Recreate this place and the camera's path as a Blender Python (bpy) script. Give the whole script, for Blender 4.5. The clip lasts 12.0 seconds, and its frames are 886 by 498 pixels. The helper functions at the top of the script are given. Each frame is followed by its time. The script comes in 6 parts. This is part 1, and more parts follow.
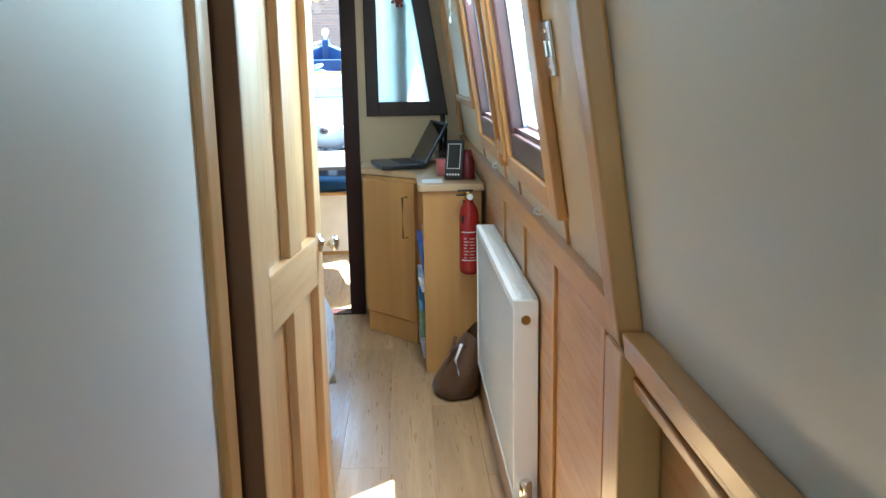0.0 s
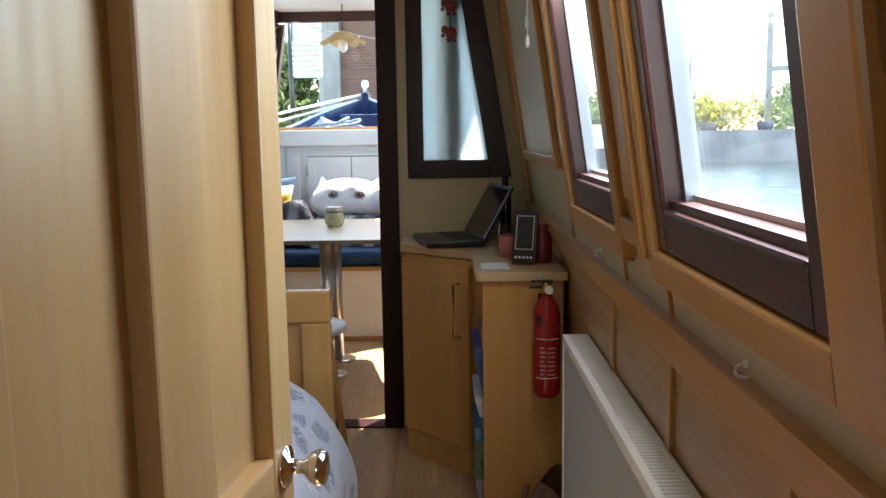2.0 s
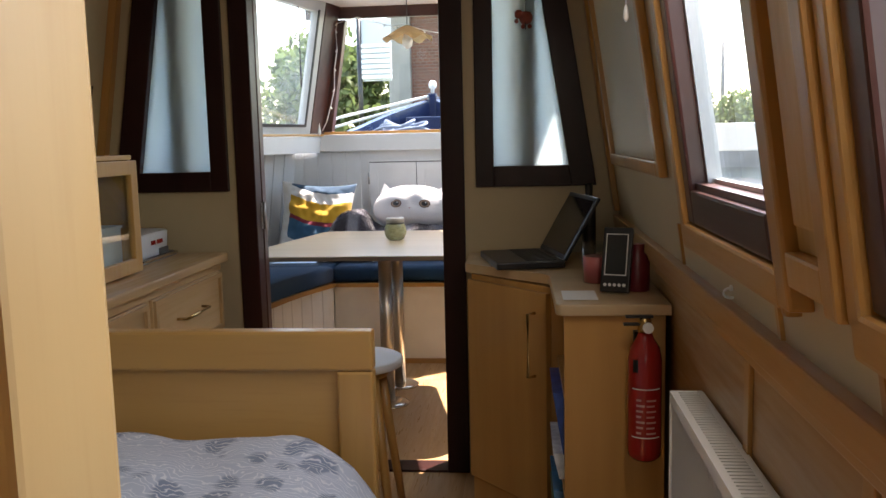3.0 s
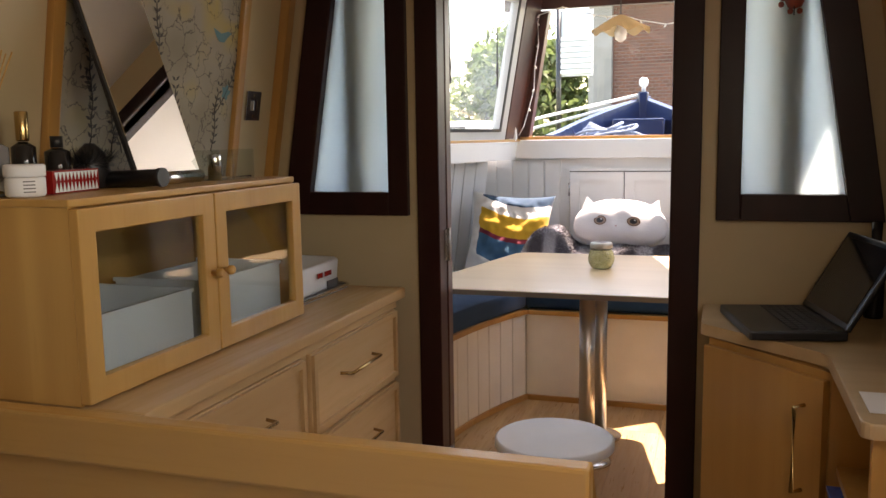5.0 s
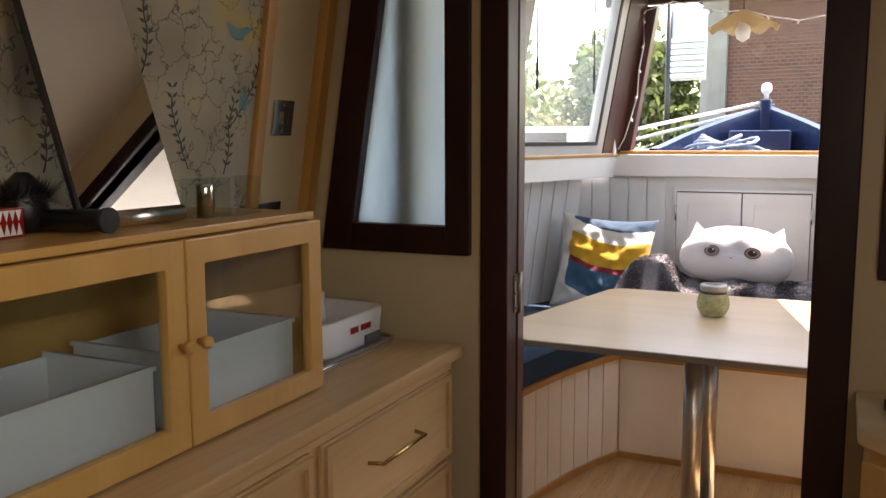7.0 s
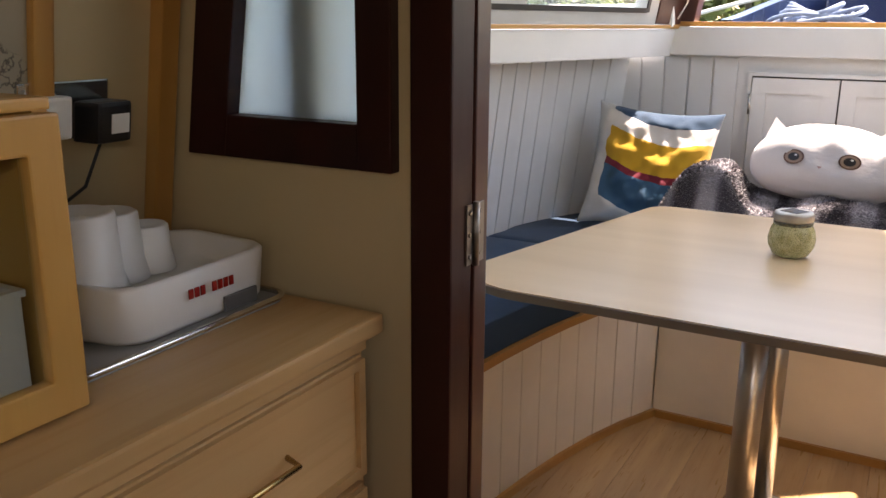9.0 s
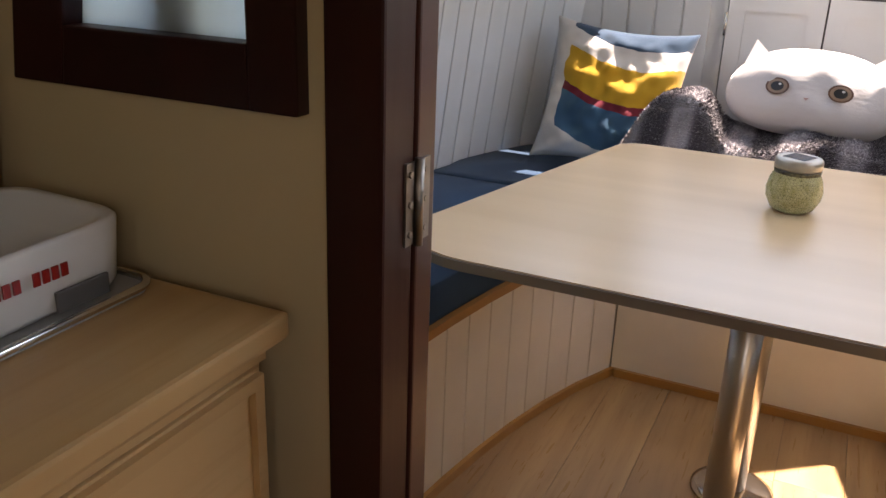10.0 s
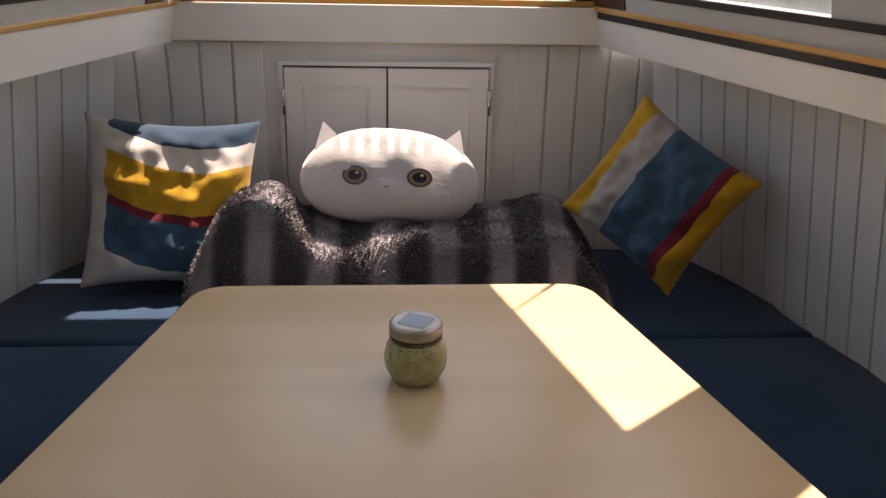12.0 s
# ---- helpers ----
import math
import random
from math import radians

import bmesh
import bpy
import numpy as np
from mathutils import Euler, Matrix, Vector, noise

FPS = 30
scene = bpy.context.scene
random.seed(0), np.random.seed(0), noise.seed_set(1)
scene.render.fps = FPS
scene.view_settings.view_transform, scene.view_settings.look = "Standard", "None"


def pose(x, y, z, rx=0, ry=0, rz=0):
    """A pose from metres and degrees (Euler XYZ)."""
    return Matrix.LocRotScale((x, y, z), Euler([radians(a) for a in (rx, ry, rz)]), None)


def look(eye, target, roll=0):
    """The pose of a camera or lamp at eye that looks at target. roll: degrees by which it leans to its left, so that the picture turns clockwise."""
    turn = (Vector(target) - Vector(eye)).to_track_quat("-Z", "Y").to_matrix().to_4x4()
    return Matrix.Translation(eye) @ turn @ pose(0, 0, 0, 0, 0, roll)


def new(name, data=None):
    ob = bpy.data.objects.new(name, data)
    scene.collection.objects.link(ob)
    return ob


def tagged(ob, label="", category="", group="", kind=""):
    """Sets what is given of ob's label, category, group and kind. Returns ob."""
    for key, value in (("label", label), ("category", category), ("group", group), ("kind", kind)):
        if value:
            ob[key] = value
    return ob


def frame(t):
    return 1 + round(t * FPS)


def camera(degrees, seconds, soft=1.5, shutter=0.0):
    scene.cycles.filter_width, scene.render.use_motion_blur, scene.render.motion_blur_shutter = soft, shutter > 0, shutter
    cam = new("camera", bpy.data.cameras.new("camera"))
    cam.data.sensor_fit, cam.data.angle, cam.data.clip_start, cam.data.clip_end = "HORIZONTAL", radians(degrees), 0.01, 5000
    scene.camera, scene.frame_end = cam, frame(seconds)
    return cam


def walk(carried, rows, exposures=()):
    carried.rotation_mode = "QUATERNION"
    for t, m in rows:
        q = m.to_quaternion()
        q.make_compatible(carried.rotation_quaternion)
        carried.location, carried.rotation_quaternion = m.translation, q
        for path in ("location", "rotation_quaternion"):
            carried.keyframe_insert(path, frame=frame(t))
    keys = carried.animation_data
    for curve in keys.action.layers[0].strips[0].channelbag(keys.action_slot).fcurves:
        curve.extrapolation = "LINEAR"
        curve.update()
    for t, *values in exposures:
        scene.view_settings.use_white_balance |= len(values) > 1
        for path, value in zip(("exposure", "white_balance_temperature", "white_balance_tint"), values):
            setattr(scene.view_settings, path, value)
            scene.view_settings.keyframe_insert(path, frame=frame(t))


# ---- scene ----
SKY, SUN = 0.15, 3.5
cam = camera(55.1, 12.0)
PATH = [
    (0, (0.297, 0.639, 1.257), (0.381, 2.595, 0.845), -1.0),
    (0.5, (0.301, 0.865, 1.234), (0.37, 2.828, 0.86), -0.7),
    (1, (0.323, 1.118, 1.254), (0.315, 3.101, 0.993), -1.6),
    (1.5, (0.294, 1.336, 1.202), (0.283, 3.318, 0.932), -1.2),
    (2, (0.269, 1.59, 1.21), (0.254, 3.571, 0.941), -0.9),
    (2.5, (0.291, 1.869, 1.195), (0.268, 3.85, 0.921), -1.5),
    (3, (0.266, 2.044, 1.2), (0.081, 4.019, 0.945), -1.3),
    (3.2, (0.259, 2.115, 1.209), (0.009, 4.082, 0.947), -1.6),
    (4.8, (0.146, 2.564, 1.243), (-0.467, 4.45, 0.985), -1.3),
    (5, (0.121, 2.596, 1.269), (-0.497, 4.48, 1.007), -0.9),
    (5.5, (0.069, 2.642, 1.306), (-0.635, 4.495, 1.045), -0.6),
    (6, (0.054, 2.832, 1.288), (-0.773, 4.636, 1.039), -0.2),
    (6.5, (0.042, 2.979, 1.297), (-0.8, 4.776, 1.043), -0.2),
    (7, (0.033, 3.116, 1.312), (-0.806, 4.913, 1.059), -0.2),
    (9, (-0.088, 3.931, 1.255), (-1.04, 5.612, 0.738), 0.4),
    (9.5, (-0.204, 4.12, 1.238), (-1.084, 5.806, 0.62), 2.4),
    (10, (-0.266, 4.261, 1.22), (-1.056, 5.96, 0.52), 2.1),
    (10.5, (-0.295, 4.46, 1.215), (-0.801, 6.219, 0.409), 1.8),
    (11, (-0.332, 4.602, 1.265), (-0.529, 6.38, 0.371), 2.4),
    (11.5, (-0.388, 4.716, 1.315), (-0.316, 6.531, 0.476), 2.3),
    (12, (-0.379, 4.726, 1.431), (-0.233, 6.594, 0.732), 1.3),
]
EXPOSURES = [(0, 4.6, 5100, -4), (1, 3.75, 5700, 2), (1.5, 3.62, 6100, 6), (2, 3.12, 6500, 10), (2.5, 2.75, 6900, 14), (3.2, 2.85, 7400, 18), (5, 3.08, 8200, 24), (7, 2.9, 8000, 23), (9, 2.87, 8200, 24), (10, 2.82, 8200, 24), (10.8, 2.38, 8600, 27), (11.5, 1.7, 8800, 26), (12, 1.7, 8900, 26)]
walk(cam, [(t, look(eye, target, roll)) for t, eye, target, roll in PATH], EXPOSURES)

# ---- world, sun and exposure ----
SUN_WAY = Vector((0.30, 0.38, 1.0)).normalized()
world = bpy.data.worlds.new("world")
scene.world = world
world.use_nodes = True
wn = world.node_tree
sky = wn.nodes.new("ShaderNodeTexSky")
sky.sky_type = "NISHITA"
sky.sun_disc = False
sky.sun_elevation = math.asin(SUN_WAY.z)
sky.sun_rotation = math.atan2(SUN_WAY.x, SUN_WAY.y)
sky.air_density, sky.dust_density, sky.ozone_density = 1.2, 1.0, 1.0
wn.nodes["Background"].inputs["Strength"].default_value = SKY
wn.links.new(sky.outputs["Color"], wn.nodes["Background"].inputs["Color"])
sun = new("sun", bpy.data.lights.new("sun", "SUN"))
sun.data.energy, sun.data.angle, sun.data.color = SUN, radians(0.6), (1.0, 0.965, 0.95)
sun.matrix_world = look((0, 0, 10), Vector((0, 0, 10)) - SUN_WAY)

# area lamp added outside an assumed, unseen rear window to light the corridor
a = new("daylight_fill", bpy.data.lights.new("daylight_fill", "AREA"))
a.data.shape, a.data.size, a.data.size_y, a.data.energy, a.data.color = "RECTANGLE", 0.42, 0.6, 0.32, (1.0, 0.97, 0.92)
a.matrix_world = look((0.32, -1.68, 1.45), (0.32, 0.0, 1.3))
# strip lamps added in the two cabin windows' heads to boost their daylight
for wx, wy in ((0.518, 2.52), (0.518, 3.35)):
    a = new("daylight_fill", bpy.data.lights.new("daylight_fill", "AREA"))
    a.data.shape, a.data.size, a.data.size_y, a.data.energy, a.data.color = "RECTANGLE", 0.34, 0.07, 0.40, (1.0, 0.98, 0.94)
    a.matrix_world = look((wx, wy, 1.615), (wx - 1.0, wy + 0.3, 0.6))


# ---- materials ----
def nodes_of(name):
    m = bpy.data.materials.new(name)
    m.use_nodes = True
    nt = m.node_tree
    return m, nt, nt.nodes["Principled BSDF"]


def coords(nt, scale=(1, 1, 1), random_shift=False, turn=(0, 0, 0)):
    tc = nt.nodes.new("ShaderNodeTexCoord")
    mp = nt.nodes.new("ShaderNodeMapping")
    mp.inputs["Scale"].default_value = scale
    mp.inputs["Rotation"].default_value = turn
    nt.links.new(tc.outputs["Object"], mp.inputs["Vector"])
    if random_shift:
        oi = nt.nodes.new("ShaderNodeObjectInfo")
        ml = nt.nodes.new("ShaderNodeMath")
        ml.operation = "MULTIPLY"
        ml.inputs[1].default_value = 37.0
        nt.links.new(oi.outputs["Random"], ml.inputs[0])
        nt.links.new(ml.outputs[0], mp.inputs["Location"])
    return mp


def noise_of(nt, vec, scale, detail=4.0, rough=0.55):
    n = nt.nodes.new("ShaderNodeTexNoise")
    n.inputs["Scale"].default_value, n.inputs["Detail"].default_value, n.inputs["Roughness"].default_value = scale, detail, rough
    nt.links.new(vec.outputs[0], n.inputs["Vector"])
    return n


def ramp(nt, src, stops):
    r = nt.nodes.new("ShaderNodeValToRGB")
    el = r.color_ramp.elements
    while len(el) < len(stops):
        el.new(0.5)
    for e, (p, c) in zip(el, stops):
        e.position, e.color = p, (*c, 1)
    nt.links.new(src, r.inputs[0])
    return r


def mixed(nt, a, b, fac, mode="MIX"):
    m = nt.nodes.new("ShaderNodeMix")
    m.data_type, m.blend_type = "RGBA", mode
    for sock, val in ((m.inputs[0], fac), (m.inputs[6], a), (m.inputs[7], b)):
        if isinstance(val, (int, float)):
            sock.default_value = val
        elif isinstance(val, tuple):
            sock.default_value = (*val, 1)
        else:
            nt.links.new(val, sock)
    return m.outputs[2]


def bump(nt, bsdf, height, strength=0.2, distance=0.002):
    b = nt.nodes.new("ShaderNodeBump")
    b.inputs["Strength"].default_value, b.inputs["Distance"].default_value = strength, distance
    nt.links.new(height, b.inputs["Height"])
    nt.links.new(b.outputs[0], bsdf.inputs["Normal"])


def wood(name, light, dark, axis="z", rough=0.4, grain=1.0, bands=0.5, coat=0.15, per_object=True, pores=0.3):
    """Straight-grained wood, the grain running along the axis, with broad cathedral figure and fine pores."""
    m, nt, p = nodes_of(name)
    s = {"x": (0.6, 9, 9), "y": (9, 0.6, 9), "z": (9, 9, 0.6)}[axis]
    mp = coords(nt, tuple(v * grain for v in s), per_object)
    big = noise_of(nt, mp, 0.9, 2.0, 0.5)
    wave = nt.nodes.new("ShaderNodeTexWave")
    wave.wave_type, wave.bands_direction = "BANDS", {"x": "Y", "y": "X", "z": "X"}[axis]
    wave.inputs["Scale"].default_value, wave.inputs["Distortion"].default_value = 0.5, 7.0
    wave.inputs["Detail"].default_value, wave.inputs["Detail Scale"].default_value = 2.0, 0.7
    nt.links.new(mp.outputs[0], wave.inputs["Vector"])
    fine = noise_of(nt, mp, 9.0, 3.0, 0.6)
    c1 = ramp(nt, big.outputs[0], [(0.3, dark), (0.7, light)])
    mid = tuple(a * 0.72 + b * 0.28 for a, b in zip(dark, light))
    c2 = mixed(nt, c1.outputs[0], mid, nt_scale(nt, wave.outputs["Fac"], bands * 0.6))
    c3 = mixed(nt, c2, dark, nt_scale(nt, ramp(nt, fine.outputs[0], [(0.52, (0, 0, 0)), (0.75, (1, 1, 1))]).outputs[0], pores))
    nt.links.new(c3, p.inputs["Base Color"])
    r = ramp(nt, fine.outputs[0], [(0.3, (rough - 0.27 * pores,) * 3), (0.8, (rough + 0.45 * pores,) * 3)])
    nt.links.new(r.outputs[0], p.inputs["Roughness"])
    p.inputs["Coat Weight"].default_value, p.inputs["Coat Roughness"].default_value = coat, 0.25
    bump(nt, p, fine.outputs[0], 0.4 * pores, 0.001)
    return m


def nt_scale(nt, src, k):
    ml = nt.nodes.new("ShaderNodeMath")
    ml.operation = "MULTIPLY"
    ml.inputs[1].default_value = k
    nt.links.new(src, ml.inputs[0])
    return ml.outputs[0]


def paint(name, col, rough=0.5, var=0.06, scale=3.0, relief=0.06, metal=0.0, fine=120.0):
    """Painted, plastic or plain surface with slight unevenness of colour, gloss and relief."""
    m, nt, p = nodes_of(name)
    mp = coords(nt)
    a = noise_of(nt, mp, scale, 4.0)
    b = noise_of(nt, mp, fine, 2.0)
    lo, hi = tuple(c * (1 - var) for c in col), tuple(min(1, c * (1 + var)) for c in col)
    nt.links.new(ramp(nt, a.outputs[0], [(0.3, lo), (0.7, hi)]).outputs[0], p.inputs["Base Color"])
    nt.links.new(ramp(nt, a.outputs[0], [(0.2, (max(0.02, rough - 0.03),) * 3), (0.8, (rough + 0.03,) * 3)]).outputs[0], p.inputs["Roughness"])
    p.inputs["Metallic"].default_value = metal
    if relief:
        bump(nt, p, b.outputs[0], relief, 0.001)
    return m


def cloth(name, stops=None, col=(0.5, 0.5, 0.5), weave=700.0, rough=0.9, axis=None, scale=1.0, fuzz=0.3, relief=0.3):
    m, nt, p = nodes_of(name)
    mp = coords(nt)
    f = noise_of(nt, mp, weave, 2.0)
    big = noise_of(nt, mp, 6.0, 4.0)
    base = ramp(nt, big.outputs[0], [(0.3, tuple(c * 0.8 for c in col)), (0.7, tuple(min(1, c * 1.15) for c in col))]).outputs[0]
    c = mixed(nt, base, (0.0, 0.0, 0.0), nt_scale(nt, f.outputs[0], 0.25))
    nt.links.new(c, p.inputs["Base Color"])
    p.inputs["Roughness"].default_value = rough
    p.inputs["Sheen Weight"].default_value = fuzz
    bump(nt, p, f.outputs[0], relief, 0.002)
    return m


def glass(name, tint=(0.96, 0.98, 0.97), rough=0.0, film=0.0):
    """A thin pane: mostly clear, with the mirror gloss of glass."""
    m, nt, p = nodes_of(name)
    tr = nt.nodes.new("ShaderNodeBsdfTransparent")
    tr.inputs[0].default_value = (*tint, 1)
    gl = nt.nodes.new("ShaderNodeBsdfGlossy")
    gl.inputs["Roughness"].default_value = 0.02 + rough
    lw = nt.nodes.new("ShaderNodeLayerWeight")
    fr = nt.nodes.new("ShaderNodeMath")
    fr.operation = "POWER"
    fr.inputs[1].default_value = 5.0
    nt.links.new(lw.outputs["Facing"], fr.inputs[0])
    mp = coords(nt)
    smear = noise_of(nt, mp, 5.0, 5.0)
    mx = nt.nodes.new("ShaderNodeMixShader")
    ad = nt.nodes.new("ShaderNodeMath")
    ad.operation = "MULTIPLY_ADD"
    ad.inputs[1].default_value, ad.inputs[2].default_value = 0.03, 0.02
    nt.links.new(smear.outputs[0], ad.inputs[0])
    sm = nt.nodes.new("ShaderNodeMath")
    nt.links.new(nt_scale(nt, fr.outputs[0], 0.5), sm.inputs[0])
    nt.links.new(ad.outputs[0], sm.inputs[1])
    nt.links.new(sm.outputs[0], mx.inputs[0])
    nt.links.new(tr.outputs[0], mx.inputs[1])
    nt.links.new(gl.outputs[0], mx.inputs[2])
    if film:
        tl = nt.nodes.new("ShaderNodeBsdfTranslucent")
        tl.inputs[0].default_value = (0.9, 0.92, 0.9, 1)
        fm = nt.nodes.new("ShaderNodeMixShader")
        nt.links.new(ramp(nt, smear.outputs[0], [(0.35, (film * 0.6,) * 3), (0.7, (film * 1.4,) * 3)]).outputs[0], fm.inputs[0])
        nt.links.new(mx.outputs[0], fm.inputs[1])
        nt.links.new(tl.outputs[0], fm.inputs[2])
        mx = fm
    nt.links.new(mx.outputs[0], nt.nodes["Material Output"].inputs[0])
    nt.nodes.remove(p)
    return m


def frosted(name):
    m, nt, p = nodes_of(name)
    p.inputs["Base Color"].default_value = (0.80, 0.86, 0.86, 1)
    p.inputs["Roughness"].default_value = 0.35
    tl = nt.nodes.new("ShaderNodeBsdfTranslucent")
    tl.inputs[0].default_value = (0.74, 0.82, 0.83, 1)
    mx = nt.nodes.new("ShaderNodeMixShader")
    mx.inputs[0].default_value = 0.86
    nt.links.new(p.outputs[0], mx.inputs[1])
    nt.links.new(tl.outputs[0], mx.inputs[2])
    nt.links.new(mx.outputs[0], nt.nodes["Material Output"].inputs[0])
    n = noise_of(nt, coords(nt), 260.0, 2.0)
    bump(nt, p, n.outputs[0], 0.15, 0.001)
    return m


def mirror_of(name):
    m, nt, p = nodes_of(name)
    p.inputs["Base Color"].default_value, p.inputs["Metallic"].default_value = (0.9, 0.9, 0.88, 1), 1.0
    p.inputs["Roughness"].default_value = 0.01
    return m


OAK = wood("oak_veneer", (0.66, 0.385, 0.12), (0.47, 0.24, 0.06), "z", bands=1.2)
OAK_Y = wood("oak_along", (0.66, 0.385, 0.12), (0.47, 0.24, 0.06), "y", bands=1.2)
OAK_X = wood("oak_across", (0.66, 0.385, 0.12), (0.47, 0.24, 0.06), "x", bands=1.2)
TRIM = wood("honey_trim", (0.56, 0.305, 0.092), (0.40, 0.188, 0.046), "z", 0.32, coat=0.3, pores=0.14)
TRIM_Y = wood("honey_trim_along", (0.56, 0.305, 0.092), (0.40, 0.188, 0.046), "y", 0.32, coat=0.3, pores=0.14)
TRIM_X = wood("honey_trim_across", (0.56, 0.305, 0.092), (0.40, 0.188, 0.046), "x", 0.32, coat=0.3, pores=0.14)
PINE = wood("pine_door", (0.64, 0.41, 0.18), (0.47, 0.265, 0.095), "z", 0.38, bands=0.7, coat=0.25)
PINE_Y = wood("pine_rail", (0.64, 0.41, 0.18), (0.47, 0.265, 0.095), "y", 0.38, bands=0.7, coat=0.25)
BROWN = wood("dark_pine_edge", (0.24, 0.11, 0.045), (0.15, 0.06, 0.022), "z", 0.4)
CHEST = wood("chest_oak", (0.72, 0.48, 0.23), (0.44, 0.26, 0.105), "y", 0.38, grain=0.75, bands=1.5, pores=0.3)
DADO = wood("dado_veneer", (0.48, 0.275, 0.11), (0.35, 0.185, 0.068), "y", 0.4, bands=0.35)
BEECH = wood("beech_worktop", (0.60, 0.44, 0.25), (0.50, 0.34, 0.175), "x", 0.34, grain=1.6, bands=0.25, pores=0.1)
TABLETOP = wood("beech_tabletop", (0.68, 0.515, 0.32), (0.58, 0.42, 0.24), "x", 0.33, grain=0.9, bands=0.3, pores=0.04)
CABINET = wood("beech_cabinet", (0.60, 0.335, 0.10), (0.48, 0.245, 0.066), "z", 0.36, grain=1.4, bands=0.3)
PLANK = wood("floor_plank", (0.56, 0.355, 0.165), (0.34, 0.20, 0.088), "y", 0.36, bands=0.9, coat=0.2, pores=0.45)
MAHOG = wood("mahogany", (0.030, 0.0065, 0.005), (0.016, 0.004, 0.003), "z", 0.42, coat=0.1, pores=0.1)
MAHOG_Y = wood("mahogany_frame", (0.070, 0.019, 0.013), (0.040, 0.011, 0.008), "y", 0.36, coat=0.12, pores=0.05)
MAHOG.node_tree.nodes["Principled BSDF"].inputs["Specular IOR Level"].default_value = 0.22
CREAM = paint("cream_wall", (0.50, 0.39, 0.23), 0.42, 0.05, 2.5, 0.05)
PALE = paint("pale_wall", (0.66, 0.65, 0.60), 0.42, 0.012, 0.9, 0.03)
WHITE = paint("white_paint", (0.72, 0.72, 0.70), 0.42, 0.04, 4.0, 0.05)
WHITE_B = paint("bead_board", (0.68, 0.69, 0.68), 0.45, 0.05, 5.0, 0.06)
CREAM_B = paint("bench_board", (0.84, 0.79, 0.69), 0.5, 0.05, 5.0, 0.06)
CEIL = paint("ceiling_white", (0.78, 0.77, 0.74), 0.5, 0.03, 2.0, 0.03)
RAD = paint("radiator_enamel", (0.82, 0.82, 0.80), 0.4, 0.01, 4.0, 0.0)
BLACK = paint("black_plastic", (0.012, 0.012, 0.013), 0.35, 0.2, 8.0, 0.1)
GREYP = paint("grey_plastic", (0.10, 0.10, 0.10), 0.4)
NAVY = cloth("navy_cord", col=(0.008, 0.050, 0.115), weave=380, fuzz=0.08)
STEEL = paint("brushed_steel", (0.62, 0.60, 0.57), 0.18, 0.08, 30.0, 0.02, 1.0)
LEG = paint("polished_tube", (0.60, 0.57, 0.53), 0.32, 0.02, 6.0, 0.0, 1.0)
DULL = paint("dull_steel", (0.30, 0.27, 0.24), 0.42, 0.15, 60.0, 0.05, 1.0)
CHROME = paint("chrome", (0.75, 0.74, 0.72), 0.08, 0.04, 10.0, 0.0, 1.0)
BRASS = paint("brass", (0.55, 0.38, 0.16), 0.25, 0.1, 12.0, 0.03, 1.0)
GLASS = glass("window_glass")
SMEARED = glass("smeared_window_glass", film=0.012)
HAZY = glass("weathered_window_glass", film=0.045)
CLEAR = glass("cabinet_glass", (0.9, 0.93, 0.92))
FROST = frosted("frosted_glass")
MIRROR = mirror_of("mirror_glass")
RED = paint("red_enamel", (0.30, 0.014, 0.012), 0.22, 0.1, 8.0)
PAPER = paint("white_card", (0.78, 0.78, 0.76), 0.6)
ALU = paint("aluminium_frame", (0.44, 0.45, 0.45), 0.4, 0.05, 8.0, 0.02, 0.3)


# ---- building helpers ----
def box(bm, x0, x1, y0, y1, z0, z1, bev=0.0):
    v = [bm.verts.new(c) for c in ((x0, y0, z0), (x1, y0, z0), (x1, y1, z0), (x0, y1, z0), (x0, y0, z1), (x1, y0, z1), (x1, y1, z1), (x0, y1, z1))]
    fs = [bm.faces.new([v[i] for i in f]) for f in ((3, 2, 1, 0), (4, 5, 6, 7), (0, 1, 5, 4), (1, 2, 6, 5), (2, 3, 7, 6), (3, 0, 4, 7))]
    if bev:
        bevel(bm, fs, bev)
    return fs


def bevel(bm, faces, width, seg=2):
    es = list({e for f in faces for e in f.edges})
    bmesh.ops.bevel(bm, geom=es, offset=width, segments=seg, profile=0.6, affect="EDGES", clamp_overlap=True)


def hexa(bm, eight, bev=0.0):
    """A six-sided block from its four lower and four upper corners, each set in turn around."""
    v = [bm.verts.new(c) for c in eight]
    fs = [bm.faces.new([v[i] for i in f]) for f in ((3, 2, 1, 0), (4, 5, 6, 7), (0, 1, 5, 4), (1, 2, 6, 5), (2, 3, 7, 6), (3, 0, 4, 7))]
    if bev:
        bevel(bm, fs, bev)
    return fs


def prism(bm, outline, z0, z1, bev=0.0, seg=2):
    lo = [bm.verts.new((x, y, z0)) for x, y in outline]
    hi = [bm.verts.new((x, y, z1)) for x, y in outline]
    n = len(outline)
    fs = [bm.faces.new(hi), bm.faces.new(lo[::-1])]
    fs += [bm.faces.new((lo[i], lo[(i + 1) % n], hi[(i + 1) % n], hi[i])) for i in range(n)]
    if bev:
        es = list(fs[0].edges) + list(fs[1].edges)
        bmesh.ops.bevel(bm, geom=es, offset=bev, segments=seg, profile=0.6, affect="EDGES", clamp_overlap=True)
    return fs


